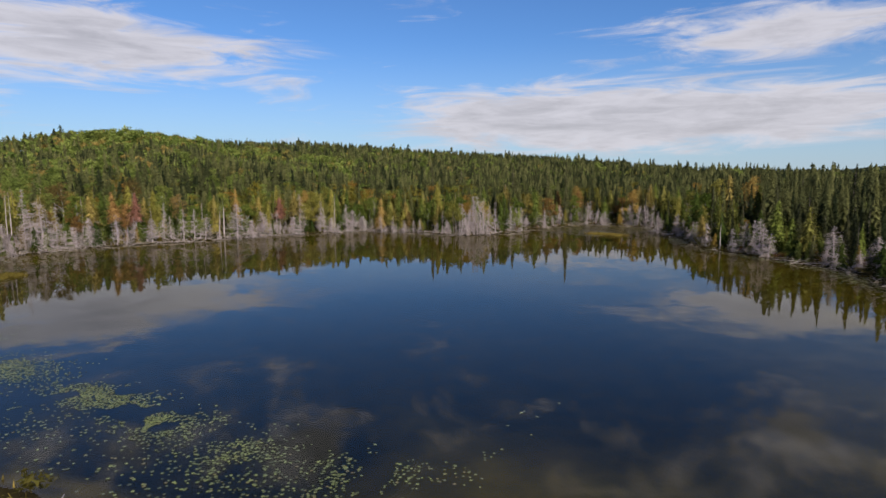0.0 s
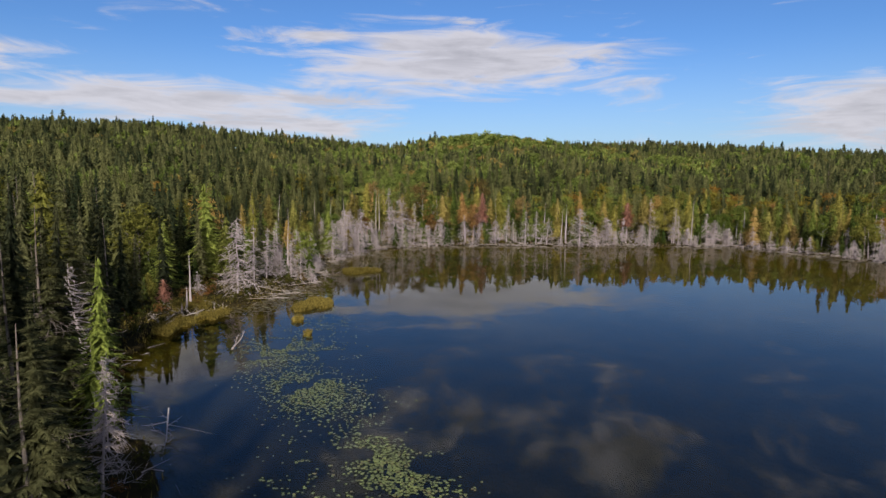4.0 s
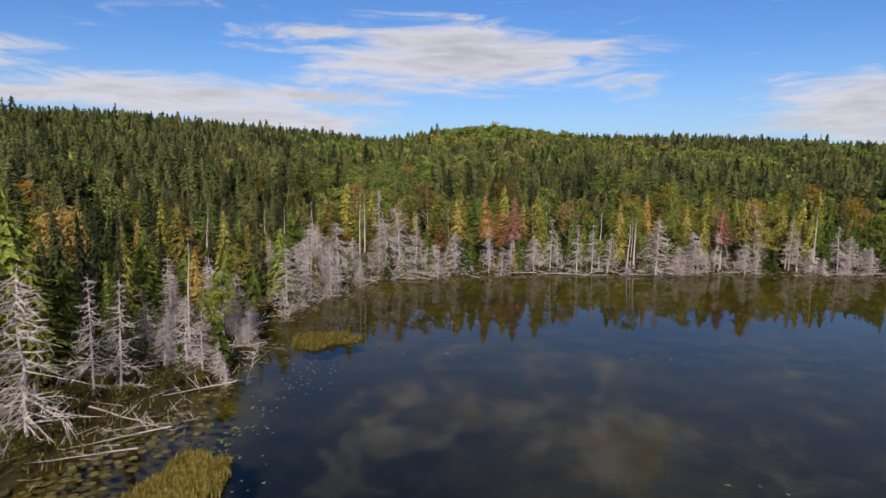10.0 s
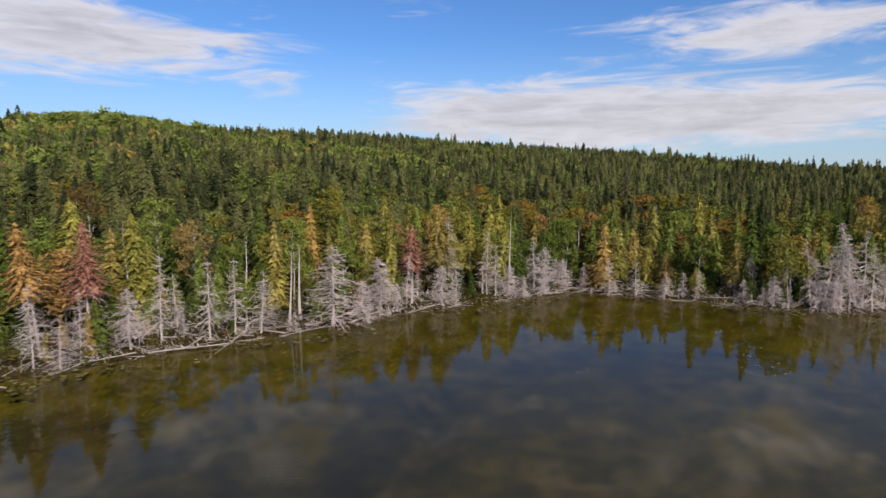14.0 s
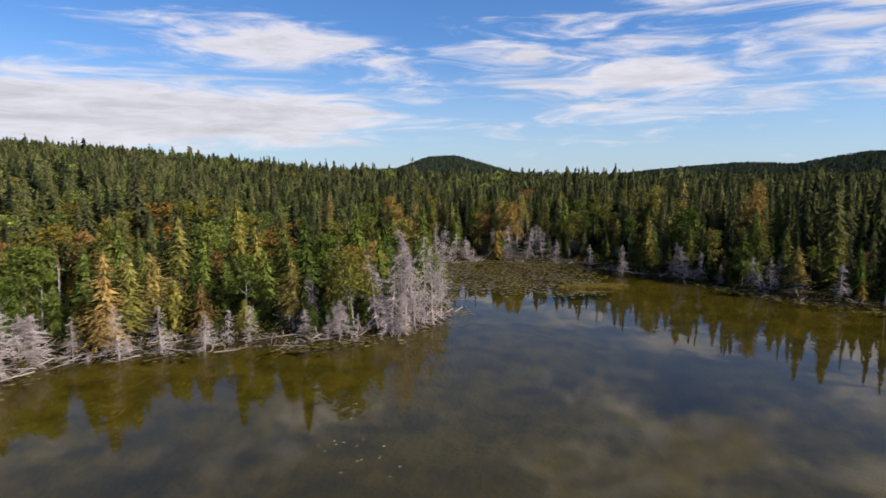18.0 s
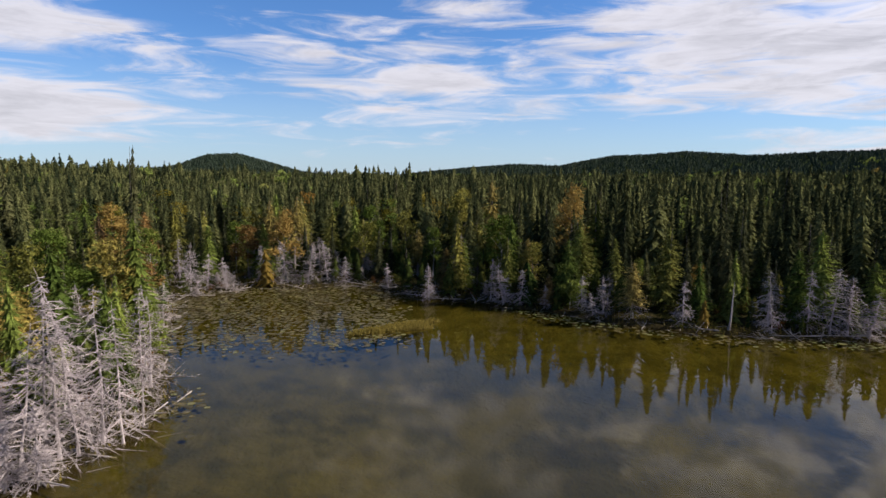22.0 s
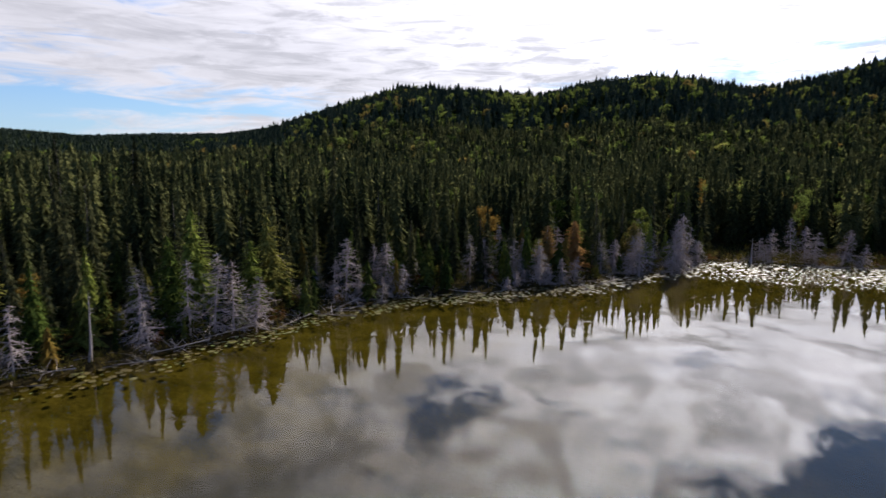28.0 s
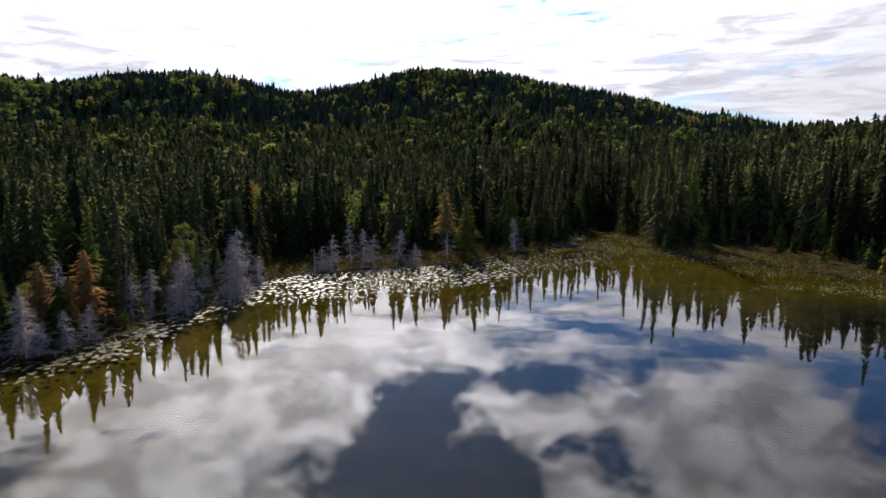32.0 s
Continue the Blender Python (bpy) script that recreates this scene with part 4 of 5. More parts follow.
    grow([(cedar(175, "fresh green fir down to the ground", M_GREEN, 6.6, 1.8, "fir_tree", base=0.03), 6.6), (cedar(176, "young bright green fir at the shore", M_GREEN, 3.4, 1.1, "fir_tree", base=0.03), 3.4), (cedar(177, "full grey-green fir down to the ground", M_GREEN, 8.2, 2.0, "fir_tree", base=0.03), 8.2)], GREEN, r)
    grow([(spruce(181, "dark spruce with bare grey lower boughs", None, 10.6, 1.8, 420, 0.08, gap=0.1, bare=80, twigs=9, core=0.35), 10.6)], GREY_SKIRTED, r)
    grow([(spruce(182, "tall spruce standing above the forest canopy", None, 15.0, 2.0, 190), 15.0), (spruce(183, "old spruce above its neighbours", None, 13.0, 2.2, 180, gap=0.1), 13.0)], [(x, y, 0.94 * h) for x, y, h in EMERGENT], r)


# ---- the fringe and the woods ----
def plant_all():
    # drowned trees in the first metres of the shore, out into the water
    x, y, r = scatter(-50, 118, -60, 112, 1.45, 3)
    d = shore_distance(x, y)
    k = (d > -0.7) & (d < 6.5) & (r.random(len(x)) < decay(x, y) * (0.75 - 0.08 * np.abs(d - 1.5)) * (0.15 + 1.25 * rise(vnoise(x, y, 5.0), 0.36, 0.64)) * (1 - bog(x, y))) & clear_of_path(x, y, 5) & clear_of_standing(x, y, 1.1)
    x, y = x[k], y[k]
    i = np.argsort(r.random(len(x)) - 0.45 * decay(x, y))[:250]
    x, y = x[i], y[i]
    s = (0.28 + 0.55 * r.random(len(x)) ** 1.6) * np.where(y > 90, 0.8, 1.0)
    plant([snag(31, "grey dead spruce with dense bare twigs at the waterline", 7.2, 1.3), snag(32, "slim grey dead tree with bare drooping boughs", 7.8, 0.9),
           snag(33, "short bushy dead tree, weathered grey", 5.4, 1.5), snag(34, "leaning dead spruce, bark gone, grey", 6.8, 1.0, 0.07),
           snag(35, "tall dead spruce with broken boughs", 8.3, 1.1), snag(36, "low dead conifer of fine pale twigs", 4.2, 1.5), snag(37, "low tangle of bleached dead boughs", 2.6, 1.2)], x, y, s, r.uniform(0.95, 1.45, len(x)), r)
    # bare poles
    x, y, r = scatter(-50, 118, -50, 112, 4.2, 4)
    d = shore_distance(x, y)
    k = (d > -0.5) & (d < 9) & (r.random(len(x)) < 0.6 * decay(x, y)) & (x < 66) & clear_of_path(x, y, 5)
    k = r.permutation(np.where(k)[0])[:18]
    x, y = x[k], y[k]
    plant([pole(41, "bare pale trunk stripped of its boughs", 6.5), pole(42, "broken-off grey trunk near the shore", 3.4), pole(43, "tall thin bare trunk, silver grey", 8.6)], x, y, r.uniform(0.7, 1.1, len(x)), np.ones(len(x)), r)

    # fringe and forest
    x, y, r = scatter(-125, 200, -140, 200, 2.45, 5)
    d = shore_distance(x, y)
    rr = np.hypot(x - CENTRE[0], y - CENTRE[1])
    k = (d > 1.0) & (d < 17) & clear_of_path(x, y, 8.0) & (r.random(len(x)) < np.where(d < 10, 0.78, 0.80) * (1 - bog(x, y))) & (bog(x, y) < 0.35) & clear_of_standing(x, y, 1.5)
    x, y, d = x[k], y[k], d[k]
    u, zone = r.random(len(x)), glow_zone(x, y)
    warm = np.minimum(np.exp(-((d - 5) / 11.0) ** 2) * zone * (0.85 + 0.8 * vnoise(x, y, 9)), 0.86)
    leafy = (0.05 + 0.30 * rise(d, 15, 60) * rise(vnoise(x, y, 26), 0.5, 0.75) * rise(y, 60, 90)) + 0.12 * np.exp(-d / 14) * zone
    is_warm = u < warm
    is_leaf = ~is_warm & (u > 1 - leafy)
    dark = ~is_warm & ~is_leaf
    # keep the very edge thin where the drowned trees stand
    edge = (d < 3.0) & (decay(x, y) > 0.6) & (r.random(len(x)) < np.where(x > 40, 0.25, 0.5))
    edge = edge | ((x > 56) & (x < 68) & (y > 70) & (y < 79) & (d < 4.5))
    is_warm, is_leaf, dark = is_warm & ~edge, is_leaf & ~edge, dark & ~edge
    size = (0.55 + 0.65 * r.random(len(x)) ** 0.8) * (0.80 + 0.20 * rise(d, 2, 16)) * (0.90 + 0.2 * vnoise(x, y, 15))
    size = np.where(is_warm, r.uniform(0.72, 1.15, len(x)), size) * (1 + 0.22 * rise(-x, -2, 4) * rise(-y, -14, -8)) 
    low_side = np.maximum(rise(x, 60, 72) * rise(-y, -62, -52), rise(x, 16, 30) * rise(-y, 0, 8))
    size = size * (1 - low_side * (0.28 - 0.26 * rise(d, 2, 14)))
    size = size * (1 - 0.26 * rise(y, 50, 70))
    size = np.where(is_warm, size * 1.28, size)
    wide = r.uniform(0.82, 1.18, len(x)) * np.where(is_warm, 1.15, 1.0)

    def nearest(mask, count):
        idx = np.where(mask)[0]
        near_path = np.array([np.min(np.hypot(PX - x[i], PY - y[i])) for i in idx])
        order = np.argsort(d[idx] + 0.10 * near_path)
        return idx[order[:count]], idx[order[count:]]

    a, rest = nearest(dark, 300)
    plant([spruce(51, "dark green spruce with drooping boughs"), spruce(52, "narrow dark spruce with a thin top", rad=1.5), spruce(53, "ragged spruce with bare gaps", gap=0.25),
           spruce(54, "full olive-green fir down to the ground", M_GREEN, 9.5, 2.2), spruce(55, "tall slim spruce, dark needles", None, 12.2, 1.75, 165),
           spruce(56, "young dense spruce near the water", None, 8.2, 1.7, 120, 0.04), spruce(57, "dark pointed spruce of the wet shore", None, 10.2, 1.6)], x[a], y[a], size[a], wide[a], r)
    z = terrain(x, y) - 0.05
    rim = rest
    woods("spruce_woods", "dense dark green spruce forest round the lake", SPRUCE_MID, x[rim], y[rim], z[rim], size[rim], wide[rim], M_SPRUCE_FAR, r)
    ix, iy, ir = scatter(-100, 175, -125, 172, 2.4, 8)
    idist = shore_distance(ix, iy)
    k = (idist > 15.5) & (idist < 66) & (ir.random(len(ix)) < 0.85) & clear_of_path(ix, iy, 8.0)
    ix, iy, idist = ix[k], iy[k], idist[k]
    lf = ir.random(len(ix)) < 0.05 + (0.24 + 0.60 * rise(vnoise(ix, iy, 18), 0.40, 0.62)) * rise(iy, 60, 95) * (0.40 + 0.60 * rise(-ix, -45, -15)) + 0.14 * rise(-iy, -4, 8) * rise(vnoise(ix, iy, 12), 0.45, 0.7)
    iz, isz = terrain(ix, iy) - 0.05, ir.uniform(0.78, 1.08, len(ix)) * (0.92 + 0.16 * vnoise(ix, iy, 15)) * (1 + 0.16 * (ir.random(len(ix)) > 0.94))
    isz = isz * (1 + 0.15 * rise(-ix, -2, 4) * rise(-iy, -14, -8))
    low_side = np.maximum(rise(ix, 60, 72) * rise(-iy, -62, -52), rise(ix, 16, 30) * rise(-iy, 0, 8))
    isz = isz * (1 - low_side * (0.18 - 0.16 * rise(idist, 16, 50)))
    isz = isz * (1 - 0.30 * rise(iy, 55, 80))
    iw = ir.uniform(0.85, 1.2, len(ix)) * (1 + 0.42 * rise(iy, 60, 85))
    warm_in = ~lf & (ir.random(len(ix)) < 0.55 * glow_zone(ix, iy) * np.exp(-np.maximum(idist - 15.5, 0) / 9) * (0.4 + 0.8 * vnoise(ix, iy, 9)))
    woods("inner_larch_woods", "olive and yellow larches among the first spruces", CEDAR_MID, ix[warm_in], iy[warm_in], iz[warm_in], isz[warm_in] * 1.25, iw[warm_in], M_CEDAR_FAR, ir)
    q = ~lf & ~warm_in
    for name, label, tmpl, m in (("inner_spruce_woods", "closed canopy of dark spruces behind the shore", SPRUCE_IN, q & (idist < 34)), ("back_spruce_woods", "spruce canopy farther back from the lake", SPRUCE_BACK, q & (idist >= 34))):
        woods(name, label, tmpl, ix[m], iy[m], iz[m], isz[m], iw[m], M_SPRUCE_FAR, ir)
    woods("inner_birch_woods", "light green birches scattered through the spruce canopy", LEAF_MID, ix[lf], iy[lf], iz[lf], isz[lf], iw[lf], M_LEAF_FAR, ir)
    ux, uy, ur = scatter(-60, 130, -75, 125, 2.1, 6)
    ud = shore_distance(ux, uy)
    k = (ud > 0.8) & (ud < 24) & clear_of_path(ux, uy, 3.5) & (ur.random(len(ux)) < 0.62) & (bog(ux, uy) < 0.3)
    ux, uy = ux[k], uy[k]
    woods("young_firs", "young firs and saplings under the forest edge", YOUNG, ux, uy, terrain(ux, uy) - 0.05, ur.uniform(0.4, 1.35, len(ux)), ur.uniform(0.8, 1.2, len(ux)), M_YOUNG, ur)
    a, rest = nearest(is_warm, 240)
    plant([cedar(61, "yellow-orange larch beside the dead fringe", M_CEDAR, 8.2, 1.6), cedar(62, "olive-yellow larch with a pointed top", M_OLIVE, 8.6, 1.7), cedar(63, "green cedar turning yellow near the shore", M_YELLOW, 8.0, 1.8),
           birch(64, "orange-brown tree with thin leaves near the shore", 6.8, M_RUST, 1.5, "larch_tree"), cedar(69, "green fir among the yellowing trees", M_GREEN, 8.6, 1.7, "fir_tree"), cedar(68, "olive-green fir behind the drowned trees", M_GREEN, 7.4, 1.9, "fir_tree"),
           cedar(70, "bright green young fir near the shore", M_GREEN, 6.0, 1.5, "fir_tree"), birch(66, "fresh green leafy tree near the shore", 7.0, M_LEAF, 1.8), birch(67, "olive-brown tree with a ragged crown", 8.0, M_OLIVE, 1.8, "larch_tree"), cedar(60, "yellow-green cedar over bare grey boughs", M_YELLOW, 8.4, 1.6, base=0.3, bare=50)],
          x[a], y[a], size[a], wide[a], r)
    if len(rest):
        woods("larch_woods", "yellowing larches and cedars behind the shore", CEDAR_MID, x[rest], y[rest], z[rest], size[rest], wide[rest], M_CEDAR_FAR, r)
    a, rest = nearest(is_leaf, 70)
    plant([birch(71, "green birch with a pale trunk"), birch(72, "birch with yellowing leaves", 8.4), birch(73, "low leafy alder near the shore", 5.2)], x[a], y[a], size[a], wide[a], r)
    if len(rest):
        woods("birch_woods", "light green birches scattered in the spruce forest", LEAF_MID, x[rest], y[rest], z[rest], size[rest], wide[rest], M_LEAF_FAR, r)

    # the slopes beyond
    g = np.random.default_rng(9)
    n = 240000
    rr = np.sqrt(g.uniform(70 ** 2, 640 ** 2, n))
    th = g.uniform(-math.pi, math.pi, n)
    x, y = CENTRE[0] - rr * np.sin(th), CENTRE[1] + rr * np.cos(th)
    d = shore_distance(x, y)
    az = np.degrees(th)
    z = terrain(x, y, d)
    seen = (d > 64) & (z + 13 > 12.0 + (rr - 200) * 0.012) & (rr < round_table(RIDGE, az, 1) + 45) & ~((az > 66) & (az < 118))
    keep = seen & (g.random(n) < np.where(rr < 330, 0.56, 0.24))
    x, y, z, rr, az = x[keep], y[keep], z[keep], rr[keep], az[keep]
    crown_patch = rise(vnoise(x, y, 34), 0.52, 0.72)
    top = np.exp(-((az + 1) / 6.0) ** 2) * rise(rr, 220, 270) * 1.2
    leafp = np.where(rr < 400, 0.14 + 0.55 * crown_patch * ((az > -34) & (az < 26)) + 0.18 * ((az > -25) & (az < 22)) + top, 0.07 + 0.34 * crown_patch)
    leaf = g.random(len(x)) < leafp
    s, wd = g.uniform(0.76, 1.10, len(x)) * (1 + 0.25 * (g.random(len(x)) > 0.95)), g.uniform(1.1, 1.55, len(x))
    s = s * (1 - 0.30 * rise(y, 60, 90) * rise(-rr, -285, -220))
    near = rr < 340
    # the high hill's spruces carry its shaded side in their colour
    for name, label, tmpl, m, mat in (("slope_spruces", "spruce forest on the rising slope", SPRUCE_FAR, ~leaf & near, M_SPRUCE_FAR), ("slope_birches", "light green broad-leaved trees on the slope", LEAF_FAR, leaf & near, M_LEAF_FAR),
                                      ("hill_spruces", "spruce forest on the high hill, shade in its colour", SPRUCE_HILL, ~leaf & ~near, M_HILL_SHADE), ("hill_birches", "green broad-leaved trees on the hill", LEAF_FAR, leaf & ~near, M_LEAF_FAR)):
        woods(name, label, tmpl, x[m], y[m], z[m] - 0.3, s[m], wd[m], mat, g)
    # hills on the horizon
    n = 16000
    rr, th = g.uniform(1080, 1500, n), np.radians(g.uniform(-146, -68, n))
    x, y = CENTRE[0] - rr * np.sin(th), CENTRE[1] + rr * np.cos(th)
    z = terrain(x, y, np.full(n, 500.0))
    k = z > 11
    x, y, z = x[k], y[k], z[k]
    CONE = [spire(R, 7, 3.4, 3, 4, 0.1, 0.8).arrays() for _ in range(3)]
    woods("horizon_woods", "woods on the far hills, haze and shade in their colour", CONE, x, y, z - 1, g.uniform(0.6, 1.25, len(x)), np.ones(len(x)), M_HILL_SHADE, g)


plant_standing()
plant_all()


# ---- driftwood ----
def plant_logs():
    x, y, r = scatter(-40, 112, -45, 104, 1.9, 11)
    d = shore_distance(x, y)
    k = (d > -1.2) & (d < 1.6) & (r.random(len(x)) < 0.25 + 0.5 * decay(x, y)) & clear_of_path(x, y, 3)
    x, y = x[k][:290], y[k][:290]
    kinds = [log(81, "bleached fallen trunk lying along the shore", 4.2, 8), log(82, "fallen dead tree with bare grey boughs", 5.0, 22), log(83, "short pale driftwood log", 2.4, 4), log(84, "long thin fallen trunk half in the water", 5.2, 12)]
    e = 1.0
    gx = (shore_distance(x + e, y) - shore_distance(x - e, y))
    gy = (shore_distance(x, y + e) - shore_distance(x, y - e))
    along = np.arctan2(gx, -gy)
    first = {}
    for i in range(len(x)):
        k = int(r.integers(len(kinds)))
        m = Matrix.LocRotScale((x[i], y[i], max(float(terrain(x[i:i + 1], y[i:i + 1])[0]), 0.0) + 0.05), Euler((r.uniform(-.4, .4), r.normal(0, 0.12), along[i] + r.normal(0, 0.85))), (1, 1, 1))
        if k in first:
            copy_thing(first[k], m)
        else:
            first[k] = kinds[k]()
            first[k].matrix_basis = m

    stick = log(85, "pale broken trunk leaning out of the shallows", 2.0, 2)()
    stick.matrix_basis = Matrix.LocRotScale((-22.4, 33.1, 0.35), Euler((0, -0.5, 1.45)), (1, 1.6, 1.6))


plant_logs()


# ---- sedge, bog shrubs and water lilies ----
def blades(x, y, z, r, h=(0.35, 0.8)):
    n = len(x)
    a, hh, w = r.uniform(0, 6.28, n), r.uniform(*h, n), r.uniform(0.02, 0.05, n)
    lx, ly = r.normal(0, 0.22, n) * hh, r.normal(0, 0.22, n) * hh
    p = np.stack([x, y, z], 1)
    s = np.stack([np.cos(a) * w, np.sin(a) * w, 0 * w], 1)
    v = np.stack([p - s, p + s, p + np.stack([lx, ly, hh], 1)], 1).reshape(-1, 3)
    return v, np.arange(3 * n).reshape(-1, 3)


def sedge_islet(cx, cy, ax, ay, turn, count, seed, label):
    r = np.random.default_rng(seed)
    ob = new("sedge_islet")
    ob.location = (cx, cy, 0)
    n = 28
    th = np.linspace(0, 6.283, n, endpoint=False)
    wob = 0.9 + 0.2 * np.sin(3 * th + seed) + 0.14 * np.sin(5 * th + 2 * seed) + 0.08 * np.sin(9 * th + 3 * seed)
    V, F = [], []
    for q, z in ((1.0, -0.12), (0.93, 0.0), (0.65, 0.05), (0.3, 0.07), (0.02, 0.08)):
        V += [(ax * q * wob[i] * math.cos(th[i]), ay * q * wob[i] * math.sin(th[i]), z + 0.03 * math.sin(7 * th[i])) for i in range(n)]
    for k in range(4):
        F += [(k * n + i, k * n + (i + 1) % n, (k + 1) * n + (i + 1) % n, (k + 1) * n + i) for i in range(n)]
    V = rot_z(np.array(V), turn)
    part("peat_mound", mesh_from("peat_mound", V, F, M_PEAT, smooth=True), ob)
    count = int(count * 1.6)
    q, a = np.sqrt(r.random(count)), r.uniform(0, 6.28, count)
    w2 = 1.02 * (0.9 + 0.2 * np.sin(3 * a + seed) + 0.14 * np.sin(5 * a + 2 * seed) + 0.08 * np.sin(9 * a + 3 * seed)) + r.normal(0, 0.06, count)
    p = rot_z(np.stack([ax * q * w2 * np.cos(a), ay * q * w2 * np.sin(a), 0.06 - 0.06 * q], 1), turn)
    v, f = blades(p[:, 0], p[:, 1], p[:, 2], r, (0.15, 0.55))
    tagged(part("sedge", mesh_from("sedge", v, f, M_SEDGE), ob), kind="stuff")
    return tagged(ob, label, "islet", "sedge islets in the lake")


M_PEAT = plain("sedge_peat", (0.05, 0.042, 0.012), (0.13, 0.10, 0.028), 1.5, 0.95, 0.03)
sedge_islet(-19.4, 46.8, 1.5, 2.6, -0.35, 6000, 1, "yellow sedge islet on brown peat")
sedge_islet(-17.2, 67.5, 2.4, 1.6, 0.4, 2600, 2, "low yellow-green sedge islet")
sedge_islet(-19.7, 40.7, 0.5, 0.32, 0.3, 420, 3, "tiny tuft of yellow sedge in the water")
sedge_islet(83.2, 58.8, 1.0, 3.8, 0.42, 3800, 4, "long pale sedge islet in the bay")
sedge_islet(-17.9, 36.0, 0.28, 0.2, 0.0, 160, 5, "tiny tuft of sedge in the water")
sedge_islet(-29.7, 39.0, 1.5, 3.0, 0.25, 3600, 7, "olive sedge mat along the boggy bank")
sedge_islet(-30.4, 46.0, 1.6, 3.0, -0.1, 3600, 8, "yellow-green sedge bank below the dead trees")
sedge_islet(-27.4, 42.6, 1.1, 1.9, -0.3, 1700, 9, "low olive sedge tussock in the shallows")
sedge_islet(9.0, -29.5, 2.2, 1.0, 0.3, 1800, 6, "low green sedge islet by the outlet")


def edge_growth():
    x, y, r = scatter(-45, 112, -58, 104, 0.27, 13)
    d = shore_distance(x, y)
    wetland = np.maximum.reduce([rise(-x, 18, 24) * rise(y, 28, 36) * rise(-y, -60, -48), rise(-y, 6, 16), 0.35 * rise(x, 60, 70)])
    k = (d > -0.3) & (d < 2.0 + 4.5 * wetland + 12 * bog(x, y)) & (r.random(len(x)) < 0.22 + 0.6 * wetland * (vnoise(x, y, 3.5) > 0.42))
    x, y = x[k], y[k]
    v, f = blades(x, y, np.maximum(terrain(x, y), 0), r, (0.15, 0.55))
    tagged(new("shore_sedge", mesh_from("shore_sedge", v, f, M_SEDGE)), "yellow-brown sedge and grass along the boggy shore", "grass", kind="stuff")
    # knee-high shrubs
    x, y, r = scatter(-45, 112, -58, 104, 1.25, 14)
    d = shore_distance(x, y)
    k = (d > 0.2) & (d < 7 + 12 * bog(x, y)) & (r.random(len(x)) < 0.6)
    x, y = x[k], y[k]
    tm = [leafy_crown(R, 0.9, 0.6, 6, 14, 0.10).arrays() for _ in range(4)]
    m = woods("bog_shrubs", "knee-high olive and reddish bog shrubs on the shore", tm, x, y, terrain(x, y) - 0.15, r.uniform(0.6, 1.6, len(x)), r.uniform(0.8, 1.4, len(x)), M_SHRUB_EACH, r, "shrubs")
    # sticks and twigs strewn on the shore
    x, y, r = scatter(-45, 112, -58, 104, 1.0, 15)
    d = shore_distance(x, y)
    k = (d > -1.0) & (d < 2.6) & (r.random(len(x)) < 0.35 + 0.55 * decay(x, y))
    x, y = x[k], y[k]
    z = np.maximum(terrain(x, y), 0.0) + 0.03
    s = Soup()
    for i in range(len(x)):
        a, L = r.uniform(0, 6.28), r.uniform(0.4, 1.8)
        s.spike((x[i], y[i], z[i]), (x[i] + L * math.cos(a), y[i] + L * math.sin(a), z[i] + L * abs(r.normal(0, 0.25))), r.uniform(0.012, 0.035))
    v, f = s.arrays()
    tagged(new("shore_sticks", mesh_from("shore_sticks", v, f, M_LOG)), "bleached sticks and twigs strewn along the waterline", "driftwood", kind="stuff")


M_SHRUB_EACH = foliage("bog_shrub_leaves_each", (0.03, 0.034, 0.008), (0.09, 0.075, 0.018), (0.12, 0.04, 0.018), each=True)
edge_growth()


def pad_shape(r):
    """A round floating leaf with its notch and a faintly turned-up rim."""
    n = 9
    a = np.linspace(0.25, 6.03, n)
    v = [(0, 0, 0.004)] + [(math.cos(t) * r.uniform(0.9, 1.1), math.sin(t) * r.uniform(0.85, 1.0), 0.012 * r.random()) for t in a]
    return np.array(v), np.array([(0, i, i + 1) for i in range(1, n)])


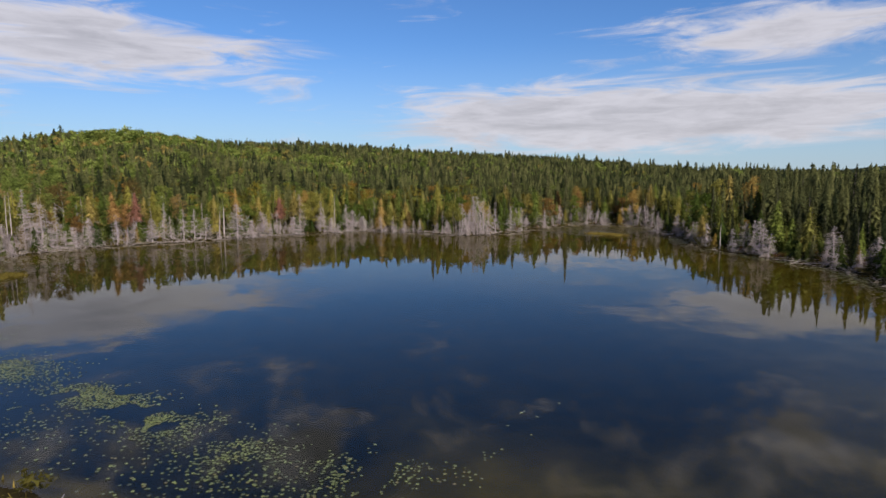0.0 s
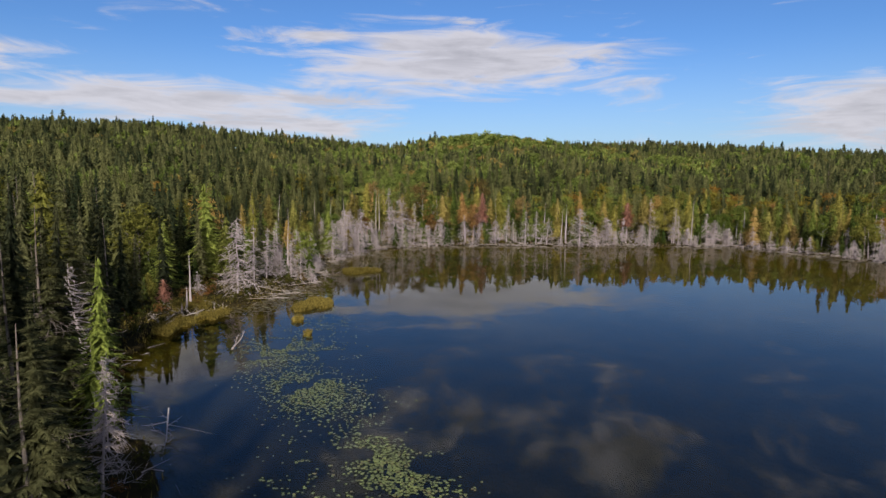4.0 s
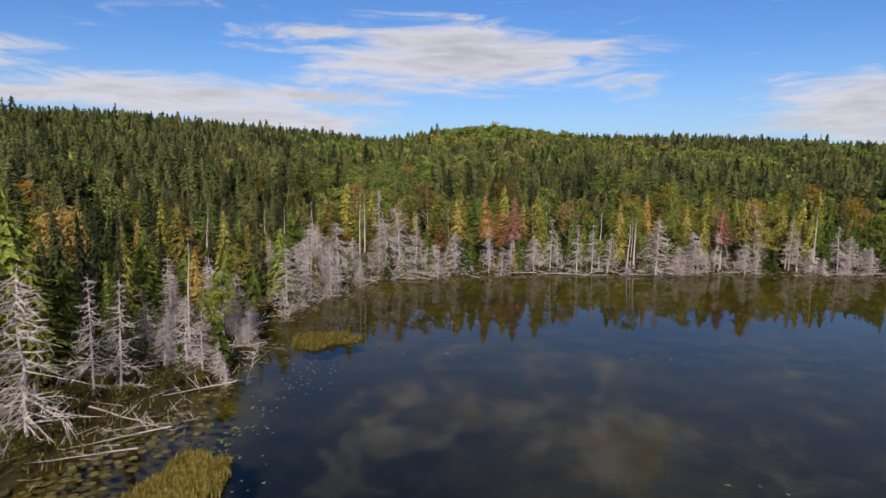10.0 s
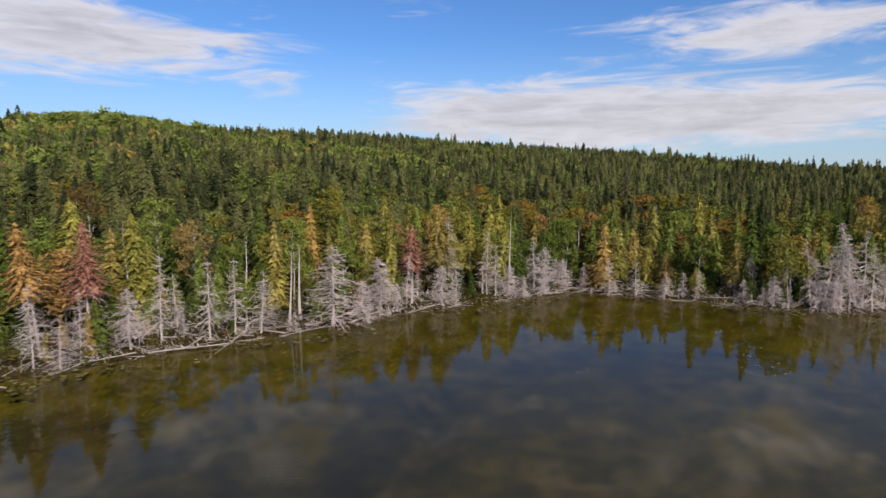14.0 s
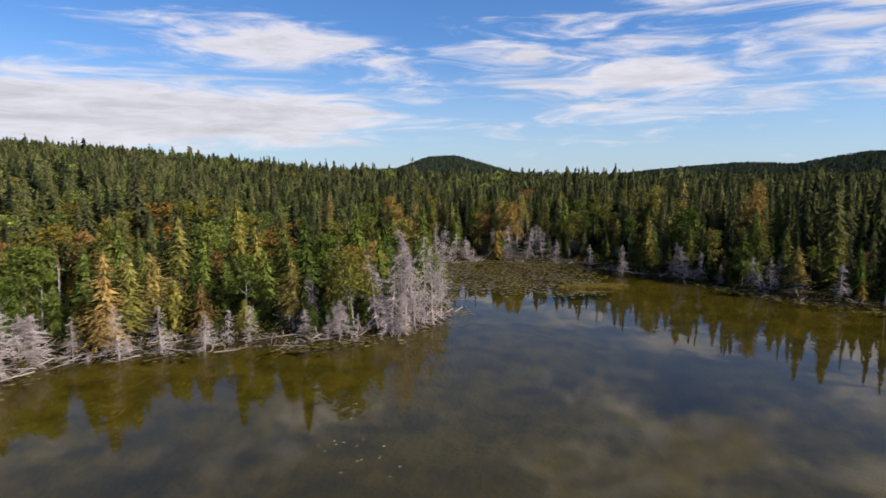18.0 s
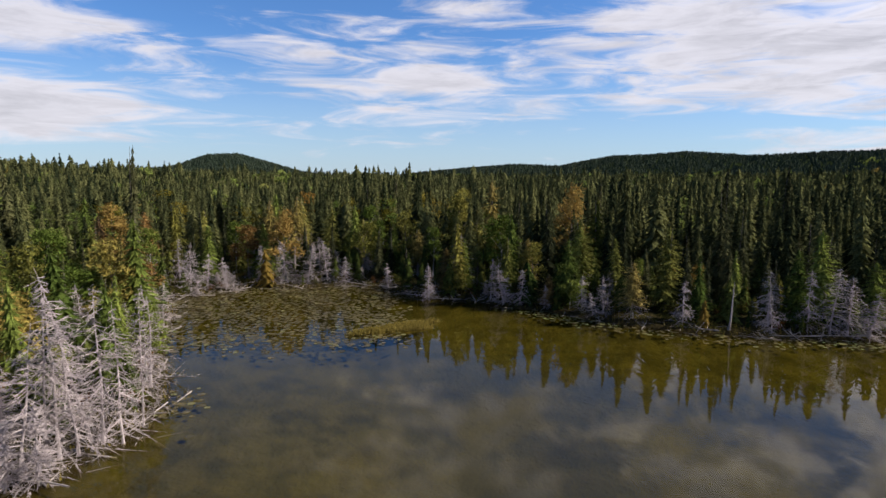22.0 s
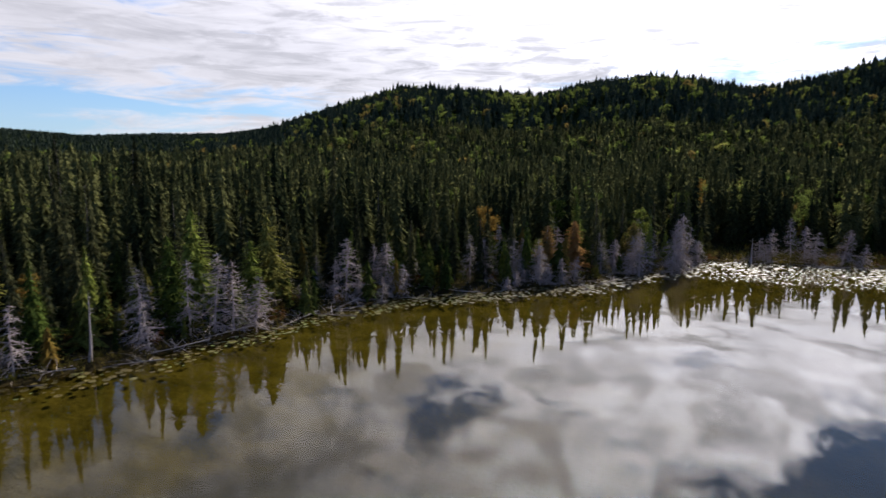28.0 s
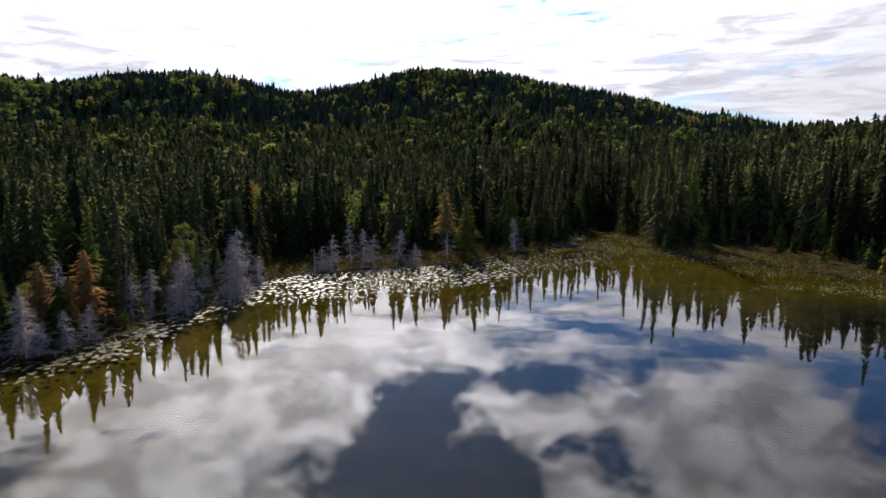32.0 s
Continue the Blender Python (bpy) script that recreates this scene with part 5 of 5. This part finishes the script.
def lilies():
    r = np.random.default_rng(17)
    spots = [  # x, y, half sizes, turn, count
        (-15.2, 23.5, 2.6, 4.5, 0.55, 1500), (-19.6, 31.5, 2.0, 4.5, 0.2, 1100), (-16.6, 31.5, 2.2, 3.5, 0.2, 420), (-10.3, 14.5, 1.7, 4.2, 0.5, 1300), (-8.2, 8.8, 1.6, 3.2, 0.35, 900), (-5.6, 2.5, 2.6, 2.0, 0.9, 420), (-1.6, -2.0, 4.0, 1.8, -0.4, 420),
        (-13.6, 12.5, 2.5, 4, 0.4, 200), (-17.5, 39, 2.5, 4, 0.2, 260), (-18.5, 49, 1.6, 6, 0.1, 240), (-17, 61, 2, 6, 0.0, 120), (-15.5, 74, 2.0, 5, -0.2, 130), (-8.4, 64, 2.2, 1, -0.3, 9), (7.5, 62, 3.2, 1.6, -0.6, 15), (3.8, 45.9, 1.5, 0.8, 0, 5), (-5.4, 7.3, 0.5, 0.5, 0, 26),
        (8.3, -1.6, 2, 2, 0, 7), (40, 72, 3.4, 1.6, 0.6, 20), (29, 77, 2, 1, 0, 4), (-14, 84, 3, 5, -0.5, 130), (14, 40, 9, 7, 0.3, 10)]
    X, Y = [], []
    for cx, cy, ax, ay, turn, n in spots:
        q = r.normal(0, 0.55, (n, 2)) * (ax, ay)
        X.append(cx + q[:, 0] * math.cos(turn) - q[:, 1] * math.sin(turn)), Y.append(cy + q[:, 0] * math.sin(turn) + q[:, 1] * math.cos(turn))
    x, y = np.concatenate(X), np.concatenate(Y)
    k = (shore_distance(x, y) < -0.4) & (vnoise(x, y, 1.3) > 0.30)
    x, y = x[k], y[k]
    near = np.where((x > -18) & (x < -8) & (y > 10) & (y < 30))[0][:300]
    rest = np.setdiff1d(np.arange(len(x)), near)
    shapes = [pad_shape(r) for _ in range(5)]
    meshes = [mesh_from("leaf", v, f, M_PAD) for v, f in shapes]
    patch = tagged(new("lily_patch"), "patch of floating yellow-green water lily leaves", "water lilies")
    patch.location = (-12, 21, 0)
    for i in near:
        ob = new("leaf", meshes[int(r.integers(5))])
        ob.parent = patch
        s = r.uniform(0.05, 0.085)
        ob.matrix_local = Matrix.LocRotScale((x[i] + 12, y[i] - 21, 0.006 + 0.004 * r.random()), Euler((0, 0, r.uniform(0, 6.28))), (s, s, 1))
    n = len(rest)
    woods("scattered_lilies", "scattered lily leaves floating on the lake", shapes, x[rest], y[rest], 0.006 + 0.004 * r.random(n), np.full(n, 1.0), r.uniform(0.045, 0.082, n), M_PAD_FAR, r, "water lilies")
    # dense mats of leaves and drowned moss near the banks
    x, y, g = scatter(-35, 108, -56, 102, 0.42, 18)
    d = shore_distance(x, y)
    bay = rise(x, 76, 81) * rise(y, 56.5, 60)
    east = rise(x, 55, 62) * rise(-y, -50, -44) * rise(d, -3.8, -1.8)
    south = rise(-y, 9, 13) * rise(x, 2, 8) * rise(d, -13, -9) * rise(-x, -50, -44)
    sw = rise(-x, -10, -4) * rise(-y, -10, -4) * rise(d, -9, -6)
    west = rise(-x, 19, 22) * rise(y, 40, 46) * rise(d, -6, -3) * 0.9
    north = rise(y, 80, 88) * rise(d, -5, -2) * 0.4
    spit = rise(x, 46, 52) * rise(y, 66, 72) * rise(-x, -72, -66) * rise(d, -3.5, -1.5) * 0.8
    marsh = rise(x, 40, 45) * rise(-y, -4, 0) * rise(d, -4.5, -2.0)
    clumps = rise(vnoise(x, y, 3.0), 0.35, 0.6)
    leafy = np.maximum.reduce([0.48 * marsh, east, south * 0.8, sw]) * (0.12 + 0.88 * clumps)
    mossy = np.maximum.reduce([bay * (0.62 + 0.38 * clumps), west * (0.2 + 0.8 * clumps), north * clumps, spit * clumps, 0.5 * south * (1 - clumps), 0.45 * east, 0.6 * marsh * (1 - 0.6 * clumps)])
    u = g.random(len(x))
    for name, label, chance, mat, lo, hi in (("lily_mats", "green-brown mats of lily leaves along the banks", leafy, M_PAD_FAR, 0.06, 0.15), ("moss_mats", "brown mats of drowned moss and old leaves in the shallows", mossy, M_MOSS, 0.10, 0.26)):
        k = (d < 0.1) & (u < chance)
        u = (u * 7.31) % 1.0
        mx, my, n = x[k], y[k], int(k.sum())
        size = g.uniform(lo, hi, n) * np.where((my < 12) & (mx < 20), 0.65, 1.0)
        woods(name, label, shapes, mx, my, 0.006 + 0.012 * g.random(n), np.full(n, 1.0), size, mat, g, "water plants")


lilies()
